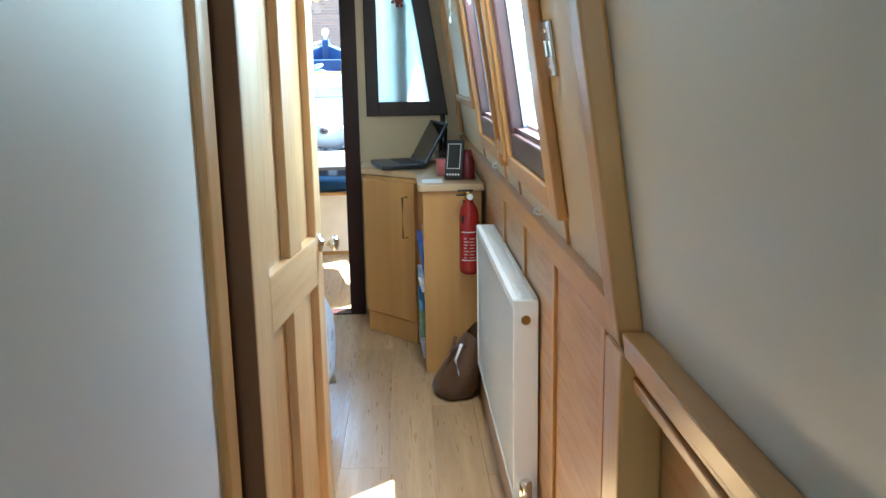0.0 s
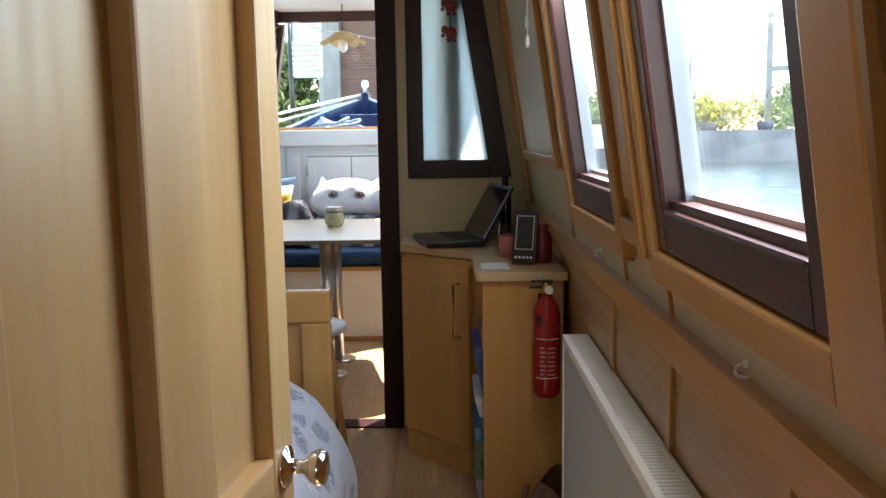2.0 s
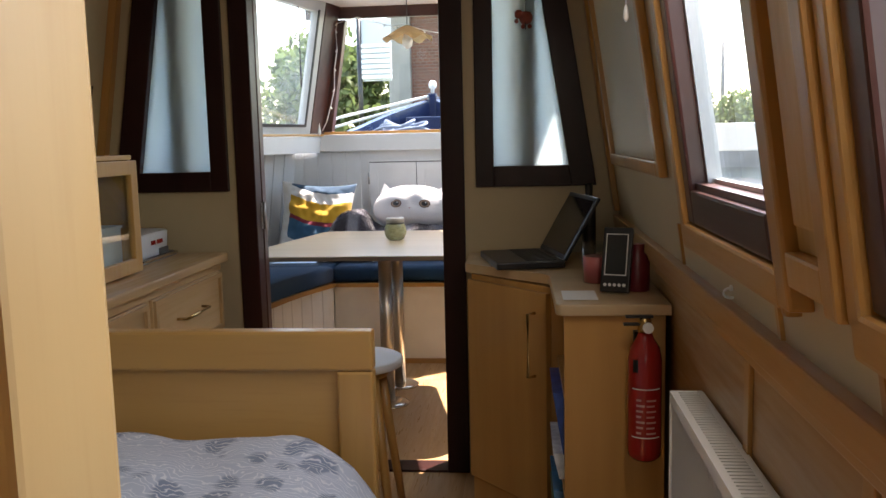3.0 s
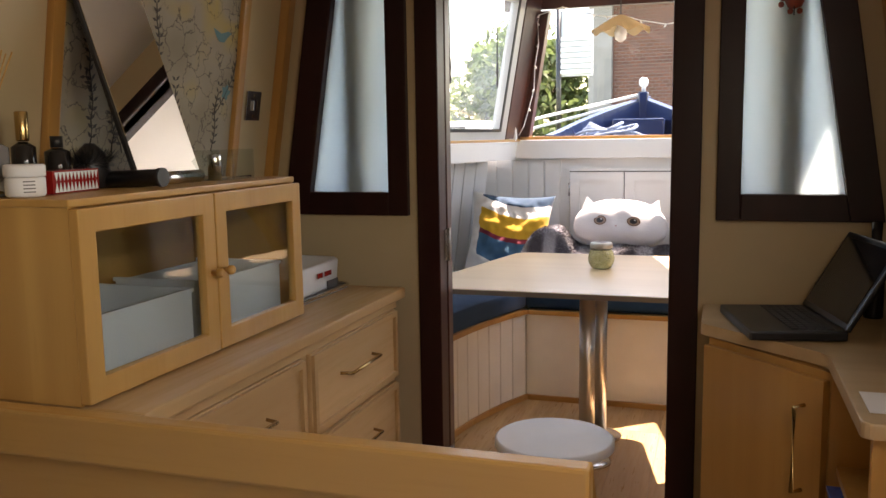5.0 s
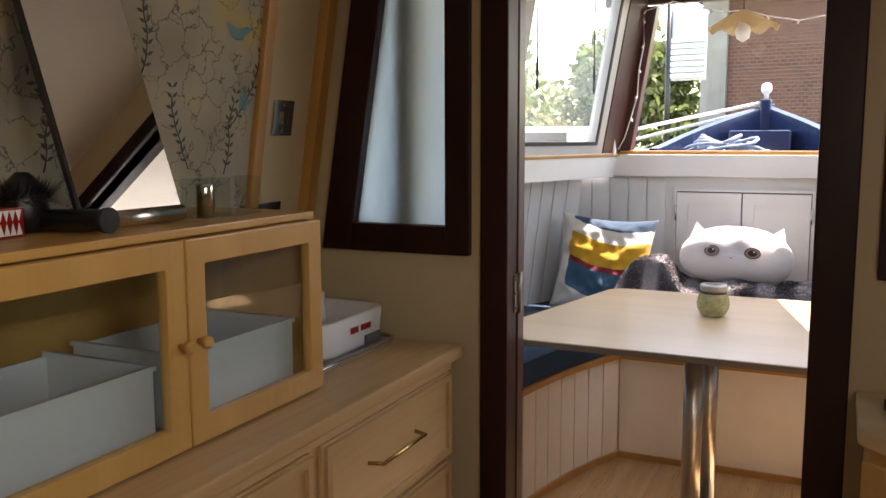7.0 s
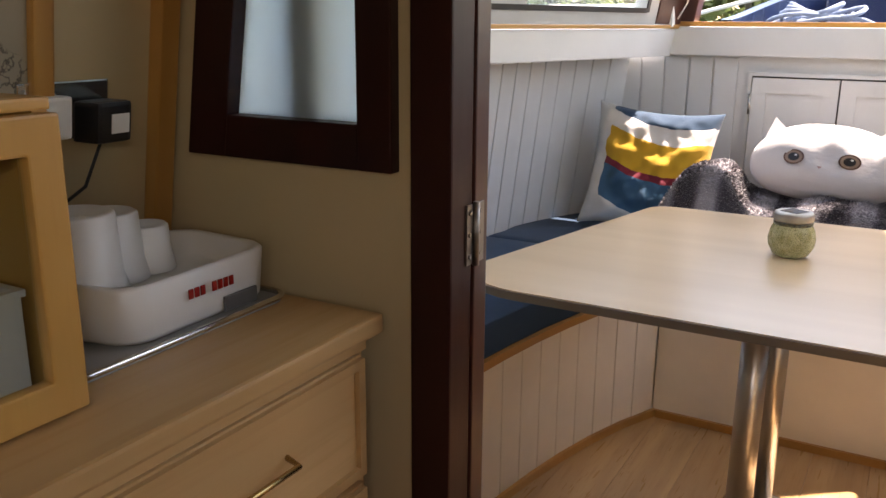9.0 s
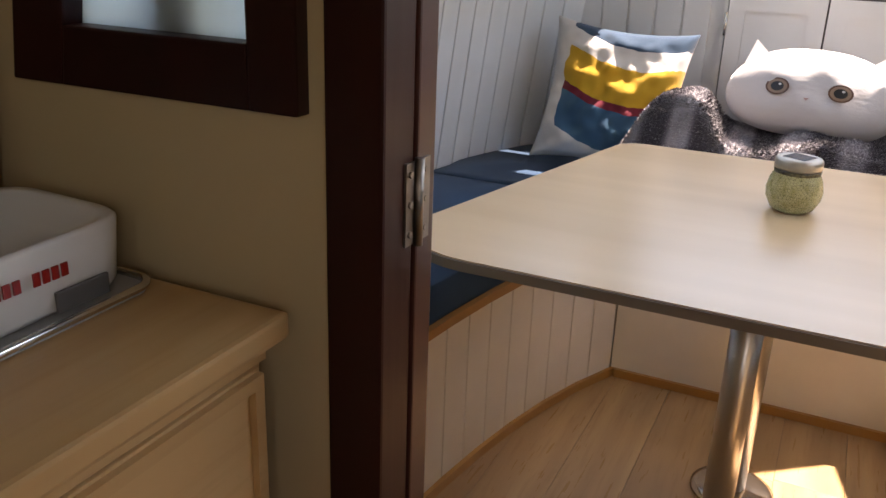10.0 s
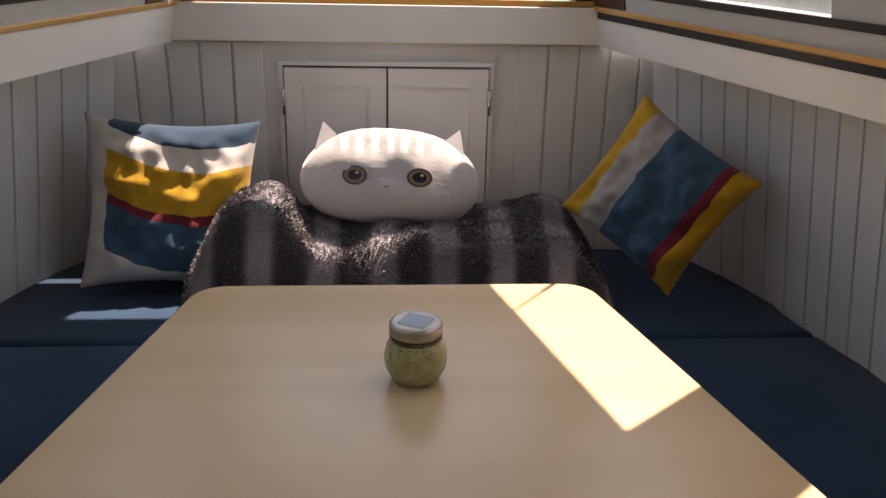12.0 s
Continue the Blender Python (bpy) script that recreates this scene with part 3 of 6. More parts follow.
def radiator():
    r = thing("radiator", "white enamelled panel radiator on the dado", "radiator")
    F = lambda y, z, d=0.0: (0.617 - d, y, z)
    y0, y1, z0, z1 = 2.645, 3.705, 0.16, 0.70
    n = 34
    bm = bmesh.new()
    # fluted face
    prev = None
    for i in range(n * 4 + 1):
        y = y0 + 0.012 + (y1 - y0 - 0.024) * i / (n * 4)
        dd = 0.060 - 0.0045 * (1 - math.cos(0.5 * math.pi * i)) / 2
        cur = [bm.verts.new(F(y, z, dd if k in (1, 2) else 0.060)) for k, z in enumerate((z0 + 0.01, z0 + 0.045, z1 - 0.055, z1 - 0.02))]
        if prev:
            for k in range(3):
                bm.faces.new((prev[k], cur[k], cur[k + 1], prev[k + 1]))
        prev = cur
    bmesh.ops.solidify(bm, geom=bm.faces[:], thickness=0.003)
    part("front_panel", bm, RAD, r)
    part("back_panel", wallbox(F, (y0 + 0.02, y1 - 0.02, z0 + 0.01, z1 - 0.03, 0.004, 0.016)), RAD, r)
    part("end_cover", wallbox(F, (y0, y0 + 0.012, z0, z1, 0.0, 0.064), bev=0.004), RAD, r)
    part("end_cover", wallbox(F, (y1 - 0.012, y1, z0, z1, 0.0, 0.064), bev=0.004), RAD, r)
    part("bottom_edge", wallbox(F, (y0 + 0.012, y1 - 0.012, z0, z0 + 0.012, 0.02, 0.062)), RAD, r)
    # slotted grille on top
    blocks = [(y0 + 0.012, y1 - 0.012, z1 - 0.022, z1, 0.050, 0.064), (y0 + 0.012, y1 - 0.012, z1 - 0.022, z1, 0.0, 0.012)]
    bm = wallbox(F, *blocks)
    k = 78
    for i in range(k):
        y = y0 + 0.016 + (y1 - y0 - 0.032) * i / k
        wbox(bm, F, y, y + 0.009, z1 - 0.008, z1 - 0.001, 0.012, 0.050)
    part("grille", bm, RAD, r)
    bm = bmesh.new()
    lathe(bm, [(0.012, -0.004), (0.012, 0.0), (0.008, 0.003)], 16, F(y0 - 0.001, z1 - 0.05, 0.032), "y")
    part("plug_plate", bm, BRASS, r, "round brass blanking plug")
    bm = bmesh.new()
    x, y, _ = F(y0 - 0.02, 0, 0.034)
    lathe(bm, [(0.008, 0.0), (0.008, 0.13)], 12, (x, y, 0))
    lathe(bm, [(0.013, 0.13), (0.013, 0.165), (0.010, 0.17)], 12, (x, y, 0))
    lathe(bm, [(0.015, 0.172), (0.017, 0.18), (0.016, 0.225), (0.012, 0.23)], 14, (x, y, 0))
    part("valve", bm, CHROME, r, "white capped radiator valve on a pipe")
    return r


radiator()


def table():
    t = thing("dinette_table", "beech-topped dinette table on a steel leg", "table")
    out = arc_rect([(-0.942, 5.393), (0.262, 5.39), (0.053, 6.362), (-0.748, 6.364)], [0.15, 0.15, 0.07, 0.07], 8)
    bm = bmesh.new()
    prism(bm, out, 0.722, 0.738)
    part("edging", bm, paint("edge_band", (0.20, 0.17, 0.14), 0.4), t, "grey edge band")
    inner = arc_rect([(-0.938, 5.397), (0.2575, 5.394), (0.050, 6.358), (-0.745, 6.36)], [0.148, 0.148, 0.068, 0.068], 8)
    bm = bmesh.new()
    prism(bm, inner, 0.7385, 0.7405)
    part("tabletop", bm, TABLETOP, t)
    for x, y in ((-0.352, 5.80), (-0.343, 6.10)):
        bm = bmesh.new()
        lathe(bm, [(0.030, 0.012), (0.030, 0.70)], 32, (x, y, 0))
        leg = part("leg", bm, LEG, t, "polished steel tube")
        bm = bmesh.new()
        lathe(bm, [(0.095, 0.0), (0.095, 0.006), (0.080, 0.011), (0.036, 0.016)], 32, (x, y, 0))
        part("base_plate", bm, STEEL, leg)
        bm = bmesh.new()
        lathe(bm, [(0.08, 0.70), (0.08, 0.711)], 28, (x, y, 0))
        part("top_plate", bm, STEEL, leg)
    return t


table()


def bench():
    """U-shaped seat: boarded fronts, wooden nosing, navy cushions as things of their own."""
    H = 0.42
    YB, YF = 5.06, 6.52
    L = lambda y: -0.752 - 0.28 * (1 - math.exp(-(YF - y) / 0.55))
    R = lambda y: 2 * MID - L(y) + 0.004
    steps = [YB + (YF - YB) * k / 10 for k in range(11)]

    def strip(F, o0, o1, z0, z1, bev=0.0):
        """A curved moulding along a bench front, from o0 to o1 out of its face."""
        bm = bmesh.new()
        prism(bm, [(F(y) + o0, y) for y in steps] + [(F(y) + o1, y) for y in reversed(steps)], z0, z1, bev)
        return bm

    for name, F, hull, side in (("bench_left", L, lambda y, z=0.3: HL(y, z)[0], 1), ("bench_right", R, lambda y, z=0.3: HR(y, z)[0], -1)):
        b = thing(name, "boarded bench base with wooden nosing", "bench", "dinette seating")
        n = 16
        for i in range(n):
            y0 = YB + (YF - YB) * i / n
            y1 = YB + (YF - YB) * (i + 1) / n - 0.006
            bm = bmesh.new()
            prism(bm, [(F(y0) - side * 0.012, y0), (F(y0), y0), (F(y1), y1), (F(y1) - side * 0.012, y1)], 0.0, H, 0.002)
            part("board", bm, CREAM_B, b)
        bm = bmesh.new()
        back = [(hull(y), y) for y in (7.13, 6.9, 6.6, 6.2, 5.7, YB)]
        prism(bm, [(F(y) - side * 0.013, y) for y in steps] + [(F(YF) - side * 0.013, 7.13)] + back, 0.0, H)
        part("carcass", bm, CREAM_B, b)
        part("nosing", strip(F, -side * 0.05, side * 0.014, H, H + 0.022, 0.004), TRIM_Y, b, "honey wood nosing")
        part("quadrant", strip(F, side * 0.0005, side * 0.012, 0.0, 0.025), TRIM_Y, b)
    bf = thing("bench_fore", "plain cream bench front below the bow window", "bench", "dinette seating")
    xl, xr = L(YF), R(YF)
    part("front", B((xl, xr, YF, YF + 0.02, 0.0, H)), CREAM_B, bf)
    part("carcass", B((xl + 0.002, xr - 0.002, YF + 0.021, 7.13, 0.0, H)), CREAM_B, bf)
    part("nosing", B((xl + 0.015, xr - 0.015, YF - 0.015, YF + 0.04, H, H + 0.022), bev=0.004), TRIM_X, bf, "honey wood nosing")
    part("quadrant", B((xl + 0.012, xr - 0.012, YF - 0.012, YF, 0.0, 0.025)), TRIM_X, bf)

    def cushion(outline, label):
        bm = bmesh.new()
        prism(bm, outline, H + 0.024, H + 0.115, 0.028, 4)
        single("seat_cushion", bm, NAVY, label, "cushion", group="seat cushions", smooth=True)
    hl = lambda y: (HL(y, 0.48)[0] + 0.012, y)
    hh = lambda y: (HR(y, 0.48)[0] - 0.012, y)
    long_ = [5.07 + 1.45 * k / 8 for k in range(9)]
    short = [6.53, 6.7, 6.85, 7.0, 7.13]
    cushion([(L(y), y) for y in long_] + [hl(y) for y in reversed(long_)], "navy corduroy seat cushion along the bench")
    cushion([(xl - 0.005, 6.53), (xl - 0.005, 7.13)] + [hl(y) for y in reversed(short)], "navy corduroy corner seat cushion")
    cushion([(xl, 6.52), (xr, 6.52), (xr, 7.13), (xl, 7.13)], "navy corduroy seat cushion below the bow window")
    cushion([(xr + 0.005, 6.53), (xr + 0.005, 7.13)] + [hh(y) for y in reversed(short)], "navy corduroy corner seat cushion")
    cushion([(R(y), y) for y in long_[1:]] + [hh(y) for y in reversed(long_[1:])], "navy corduroy seat cushion along the bench")


bench()


def corner_cabinet():
    c = thing("corner_cabinet", "beech corner cabinet with angled door", "cabinet")
    bm = bmesh.new()
    prism(bm, [(0.104, 4.98), (0.104, 4.735), (0.35, 4.46), (0.60, 4.46), (0.60, 4.98)], 0.005, 0.772)
    part("body", bm, CABINET, c)
    p = Vector((0.102, 4.732))
    d = (Vector((0.35, 4.455)) - p).normalized()
    nrm = Vector((d.y, -d.x))
    def face(name, s0, s1, z0, z1, o0, o1, mat, label="", bev=0.003):
        q = [p + d * s0 + nrm * o0, p + d * s1 + nrm * o0, p + d * s1 + nrm * o1, p + d * s0 + nrm * o1]
        bm = bmesh.new()
        prism(bm, [tuple(v) for v in q], z0, z1, bev)
        return part(name, bm, mat, c, label)
    face("plinth", 0.01, 0.36, 0.0, 0.10, 0.0, 0.010, CABINET)
    dd = face("door", 0.006, 0.366, 0.105, 0.757, 0.0, 0.018, CABINET, "beech cabinet door")
    a = p + d * 0.318 + nrm * 0.018
    b = a + nrm * 0.028
    bm = bmesh.new()
    tube(bm, [(a.x, a.y, 0.506), (b.x, b.y, 0.506), (b.x, b.y, 0.694), (a.x, a.y, 0.694)], 0.005, 8)
    part("handle", bm, BRASS, dd, "slim metal bar handle")
    # open shelf between door and end panel, with its end panel
    part("end_panel", B((0.365, 0.605, 4.062, 4.082, 0.0, 0.775), bev=0.002), CABINET, c)
    part("inner_side", B((0.43, 0.445, 4.083, 4.459, 0.0, 0.775)), CABINET, c)
    for z in (0.02, 0.30, 0.56):
        part("shelf", B((0.365, 0.429, 4.083, 4.459, z, z + 0.016)), CABINET, c)
    return c


corner_cabinet()
bm = bmesh.new()
prism(bm, arc_rect([(0.084, 4.99), (0.084, 4.735), (0.345, 4.49), (0.345, 4.045), (0.615, 4.045), (0.615, 4.99)], [0.0, 0.02, 0.04, 0.02, 0.0, 0.0], 4), 0.777, 0.805, 0.004)
single("worktop", bm, BEECH, "beech worktop over the corner cabinet", "worktop")


def chest():
    c = thing("drawer_chest", "light oak chest of drawers along the wall", "chest of drawers")
    part("body", B((-1.30, -0.815, 3.74, 4.955, 0.06, 0.787)), CHEST, c)
    part("plinth", B((-1.30, -0.84, 3.74, 4.955, 0.0, 0.06)), CHEST, c)
    part("top", B((-1.31, -0.778, 3.735, 4.966, 0.789, 0.820), bev=0.006), CHEST, c, "oak top with rounded edge")
    part("top_rail", B((-0.815, -0.805, 3.74, 4.955, 0.760, 0.788)), CHEST, c)

    def drawer(y0, y1, z0, z1):
        """A drawer front with a moulded lip round a sunk field, and its bar handle."""
        g = part("drawer", B((-0.815, -0.803, y0, y1, z0, z1), bev=0.003), CHEST, c)
        bm = bmesh.new()
        ring(bm, lambda q, z, dd: (dd, q, z), 0.016, y0 + 0.004, y1 - 0.004, z0 + 0.004, z1 - 0.004, -0.803, -0.794)
        part("lip", bm, CHEST, g, "moulded oak edge")
        yc, zc = (y0 + y1) / 2 - 0.01, (z0 + z1) / 2 + 0.012
        bm = bmesh.new()
        tube(bm, [(-0.803, yc - 0.105, zc), (-0.772, yc - 0.095, zc), (-0.772, yc + 0.095, zc), (-0.803, yc + 0.105, zc)], 0.0045, 8)
        part("handle", bm, BRASS, g, "brushed metal bar handle")
    for k in range(3):
        drawer(4.38, 4.94, 0.551 - 0.222 * k, 0.757 - 0.222 * k)
        drawer(3.80, 4.343, 0.551 - 0.222 * k, 0.757 - 0.222 * k)
    return c


chest()


def hutch():
    h = thing("glazed_cabinet", "small oak cabinet with two glazed doors", "cabinet")
    xf, xb, y0, y1, z0, z1 = -0.905, -1.20, 3.734, 4.515, 0.821, 1.162
    part("side", B((xb, xf, y0, y0 + 0.018, z0, z1)), OAK, h)
    part("side", B((xb, xf, y1 - 0.018, y1, z0, z1)), OAK, h)
    part("back", B((xb, xb + 0.008, y0 + 0.018, y1 - 0.018, z0, z1)), OAK, h)
    part("bottom", B((xb + 0.008, xf, y0 + 0.018, y1 - 0.018, z0, z0 + 0.016)), OAK_Y, h)
    part("top", B((xb, xf + 0.004, y0 - 0.002, y1 + 0.002, z1, z1 + 0.014), bev=0.003), OAK_Y, h)
    ym = 4.134
    for a, b, kn in ((y0, ym - 0.002, ym - 0.02), (ym + 0.002, y1, ym + 0.022)):
        bm = bmesh.new()
        ring(bm, lambda q, z, dd: (dd, q, z), 0.042, a, b, z0 + 0.004, z1 - 0.002, xf, xf + 0.02)
        bevel(bm, list(bm.faces), 0.003)
        d = part("door", bm, OAK, h, "oak-framed glazed door")
        part("pane", B((xf + 0.006, xf + 0.010, a + 0.040, b - 0.040, z0 + 0.040, z1 - 0.044)), CLEAR, d)
        bm = bmesh.new()
        lathe(bm, [(0.005, xf + 0.02), (0.005, xf + 0.03), (0.010, xf + 0.034), (0.010, xf + 0.042), (0.007, xf + 0.046)], 16, (0, kn, 0.995), "x")
        part("knob", bm, OAK, d, "turned wooden knob")
    return h


hutch()


def bed():
    b = thing("bed", "oak bed frame with panelled footboard", "bed")
    yf, xr, top = 3.69, -0.036, 0.822
    part("top_rail", B((-1.26, xr, yf, yf + 0.038, top - 0.082, top), bev=0.006), OAK_X, b)
    part("post", B((xr - 0.075, xr, yf, yf + 0.038, 0.0, top - 0.083), bev=0.006), OAK, b)
    part("post", B((-1.26, -1.185, yf, yf + 0.038, 0.0, top - 0.083), bev=0.006), OAK, b)
    part("panel", B((-1.185, xr - 0.075, yf + 0.014, yf + 0.026, 0.30, top - 0.083)), OAK_X, b)
    part("bottom_rail", B((-1.185, xr - 0.075, yf + 0.002, yf + 0.036, 0.20, 0.30), bev=0.004), OAK_X, b)
    part("side_rail", B((-0.115, -0.085, 1.90, yf, 0.22, 0.36), bev=0.004), OAK_Y, b)
    part("mattress", B((-1.26, -0.09, 1.90, yf - 0.01, 0.28, 0.50), bev=0.03), PAPER, b)
    return b


bed()


def stool():
    s = thing("stool", "round stool with a pale top and splayed legs", "stool")
    cx, cy = -0.252, 4.587
    bm = bmesh.new()
    lathe(bm, [(0.140, 0.510), (0.146, 0.514), (0.146, 0.531), (0.140, 0.535)], 40, (cx, cy, 0))
    part("seat", bm, PAPER, s, "white laminate seat")
    bm = bmesh.new()
    lathe(bm, [(0.10, 0.48), (0.10, 0.504)], 30, (cx, cy, 0))
    part("underframe", bm, OAK, s)
    for k in range(4):
        a = math.radians(45 + 90 * k)
        bm = bmesh.new()
        tube(bm, [(cx + 0.09 * math.cos(a), cy + 0.09 * math.sin(a), 0.49), (cx + 0.165 * math.cos(a), cy + 0.165 * math.sin(a), 0.0)], 0.017, 10, 0.75)
        part("leg", bm, OAK, s)
    return s


stool()

# ---- windows, shutters and fittings on the cabin sides ----
def side_window(y0, y1, z0, z1, near_trim):
    w = thing("window_side", "mahogany-framed window in honey wood trim", "window", kind="structure")
    for b in ((y0, y0 + 0.05, z0, z1, -0.045, 0.012), (y1 - 0.05, y1, z0, z1, -0.045, 0.012), (y0 + 0.05, y1 - 0.05, z0, z0 + 0.062, -0.045, 0.012), (y0 + 0.05, y1 - 0.05, z1 - 0.05, z1, -0.045, 0.012)):
        part("frame", wallbox(RW, b, bev=0.006), MAHOG_Y, w, "polished mahogany frame")
    part("bead", wallbox(RW, (y0 + 0.05, y1 - 0.05, z0 + 0.062, z0 + 0.074, -0.04, 0.0)), MAHOG_Y, w)
    part("gasket", wallbox(RW, (y1 - 0.062, y1 - 0.05, z0 + 0.074, z1 - 0.05, -0.045, -0.02), (y0 + 0.05, y1 - 0.062, z0 + 0.074, z0 + 0.082, -0.045, -0.03)), ALU, w, "grey glazing strip")
    pane = part("pane", wallbox(RW, (y0 + 0.05, y1 - 0.05, z0 + 0.062, z1 - 0.05, -0.040, -0.036)), SMEARED, w, "slightly smeared clear glass")
    pane.visible_shadow = False
    part("trim", wallbox(RW, (y0 - near_trim, y0, z0 - 0.055, z1 + 0.05, 0.0, 0.022), bev=0.006), TRIM, w)
    part("trim", wallbox(RW, (y1, y1 + 0.035, z0 - 0.02, z1 + 0.05, 0.0, 0.022), bev=0.006), TRIM, w)
    part("trim", wallbox(RW, (y0, y1 + 0.03, z0 - 0.05, z0 - 0.002, 0.0, 0.022), bev=0.006), TRIM_Y, w)
    part("trim", wallbox(RW, (y0, y1, z1 + 0.002, z1 + 0.05, 0.0, 0.022), bev=0.006), TRIM_Y, w)
    return w


side_window(2.235, 2.81, 1.04, 1.72, 0.09)
side_window(3.065, 3.635, 1.04, 1.72, 0.02)
sp = thing("shutter_panel", "raised honey wood panel between two windows", "panel", kind="structure")
for b in ((2.848, 2.885, 1.02, 1.75, 0.0, 0.03), (3.0, 3.043, 1.0, 1.75, 0.0, 0.03), (2.885, 3.0, 1.03, 1.07, 0.0, 0.028)):
    part("stile", wallbox(RW, b, bev=0.005), TRIM, sp)
part("raised_panel", wallbox(RW, (2.886, 2.999, 1.07, 1.75, 0.0, 0.012), (2.905, 2.98, 1.10, 1.75, 0.012, 0.02), bev=0.004), OAK, sp)
sp = thing("shutter_panel", "honey-framed papered panel beside the bulkhead", "panel", kind="structure")
for b in ((3.86, 3.90, 1.11, 1.80, 0.0, 0.02), (4.78, 4.82, 1.11, 1.80, 0.0, 0.02), (3.90, 4.78, 1.11, 1.145, 0.0, 0.02)):
    part("stile", wallbox(RW, b, bev=0.005), TRIM, sp)
part("inset", wallbox(RW, (3.90, 4.78, 1.145, 1.80, 0.0, 0.006)), CREAM, sp)
part("corner_trim", wallbox(RW, (4.93, 4.975, 0.95, 1.9, 0.0, 0.02), bev=0.004), TRIM, sp)
for y in (2.17, 2.82, 3.14, 3.80):
    single("seam_batten", wallbox(RW, (y - 0.006, y + 0.006, 0.937, 1.02, 0.0, 0.006)), TRIM, "thin honey wood batten below the window", "batten", "structure")


def hook(y, z):
    h = thing("cup_hook", "small cream screw hook on the wall", "hook", "wall hooks")
    bm = bmesh.new()
    p = Vector(RW(y, z))
    pts = [p + Vector((-0.012 * math.sin(a) - 0.003, 0, 0.008 * math.cos(a))) for a in [k * math.pi / 8 for k in range(13)]]
    tube(bm, pts, 0.0022, 8)
    part("loop", bm, PAPER, h)
    bm = bmesh.new()
    lathe(bm, [(0.005, p.x - 0.005), (0.005, p.x + 0.001)], 14, (0, p.y, p.z + 0.008), "x")
    part("plate", bm, PAPER, h)


hook(2.505, 0.945)
hook(3.40, 0.95)


def switch(F, y0, y1, z0, z1):
    s = thing("light_switch", "brushed chrome light switch plate", "switch", "light switches")
    part("plate", wallbox(F, (y0, y1, z0, z1, 0.0, 0.007), bev=0.003), STEEL, s)
    ym, zm = (y0 + y1) / 2, (z0 + z1) / 2
    part("rocker", wallbox(F, (ym - 0.010, ym + 0.010, zm - 0.014, zm + 0.014, 0.0072, 0.013), bev=0.002), CHROME, s)
    for z in (zm + 0.03, zm - 0.03):
        part("screw", wallbox(F, (ym - 0.003, ym + 0.003, z - 0.003, z + 0.003, 0.0072, 0.0085)), BRASS, s)


switch(RW, 2.055, 2.148, 1.243, 1.335)
switch(LW, 4.795, 4.875, 1.325, 1.41)

# papered panel on the left side
def wallpaper():
    m, nt, p = nodes_of("animal_wallpaper")
    mp = coords(nt, (1, 1, 1))
    v = nt.nodes.new("ShaderNodeTexVoronoi")
    v.feature = "DISTANCE_TO_EDGE"
    v.inputs["Scale"].default_value = 17.0
    wob = noise_of(nt, mp, 30.0, 4.0)
    vv = mixed(nt, mp.outputs[0], wob.outputs[1], 0.06)
    nt.links.new(vv, v.inputs["Vector"])
    line = ramp(nt, v.outputs[0], [(0.0, (1, 1, 1)), (0.035, (0, 0, 0))])
    keep = noise_of(nt, mp, 9.0, 2.0)
    mask = mixed(nt, line.outputs[0], ramp(nt, keep.outputs[0], [(0.42, (0, 0, 0)), (0.48, (1, 1, 1))]).outputs[0], 1.0, "MULTIPLY")
    tint = noise_of(nt, mp, 5.5, 1.0)
    base = ramp(nt, tint.outputs[0], [(0.30, (0.27, 0.23, 0.17)), (0.5, (0.33, 0.29, 0.225)), (0.62, (0.42, 0.32, 0.12)), (0.70, (0.33, 0.29, 0.225)), (0.85, (0.36, 0.15, 0.11))])
    nt.links.new(mixed(nt, base.outputs[0], (0.07, 0.06, 0.05), mask), p.inputs["Base Color"])
    p.inputs["Roughness"].default_value = 0.6
    return m


PRINT = paint("print_dark", (0.06, 0.055, 0.05), 0.6)
PRINT_B = paint("print_teal", (0.10, 0.22, 0.25), 0.6)
PRINT_R = paint("print_rose", (0.42, 0.13, 0.12), 0.6)
wp = thing("papered_panel", "wood-framed panel papered with birds and flowers", "panel", kind="structure")
part("paper", wallbox(LW, (4.05, 4.72, 0.90, 1.92, 0.0, 0.005)), wallpaper(), wp, "cream paper printed with birds and foliage")
for b in ((4.015, 4.05, 0.83, 1.92, 0.0, 0.02), (4.72, 4.755, 0.83, 1.92, 0.0, 0.02)):
    part("frame", wallbox(LW, b, bev=0.005), TRIM, wp)
part("corner_trim", wallbox(LW, (4.945, 4.985, 0.84, 1.92, 0.0, 0.03), bev=0.004), TRIM, wp)
rng = random.Random(4)
bm = bmesh.new()
for k in range(11):
    y, z = rng.uniform(4.13, 4.70), rng.uniform(1.22, 1.45)
    pts, a = [], rng.uniform(-0.5, 0.5)
    for i in range(9):
        pts.append(LW(y, z, 0.006))
        a += rng.uniform(-0.35, 0.35)
        y2, z2 = y + 0.02 * math.sin(a), z + 0.02 * math.cos(a)
        for sd in (-1, 1):
            b = a + sd * 0.9
            tip = (y2 + 0.020 * math.sin(b), z2 + 0.020 * math.cos(b))
            m1 = (y2 + 0.010 * math.sin(b + 0.4), z2 + 0.010 * math.cos(b + 0.4))
            m2 = (y2 + 0.010 * math.sin(b - 0.4), z2 + 0.010 * math.cos(b - 0.4))
            if 4.11 < tip[0] < 4.73:
                bm.faces.new([bm.verts.new(LW(q[0], q[1], 0.0062)) for q in ((y2, z2), m1, tip, m2)])
        y, z = min(4.72, max(4.12, y2)), z2
    tube(bm, pts, 0.0012, 4)
part("sprigs", bm, PRINT, wp, "dark printed sprigs")
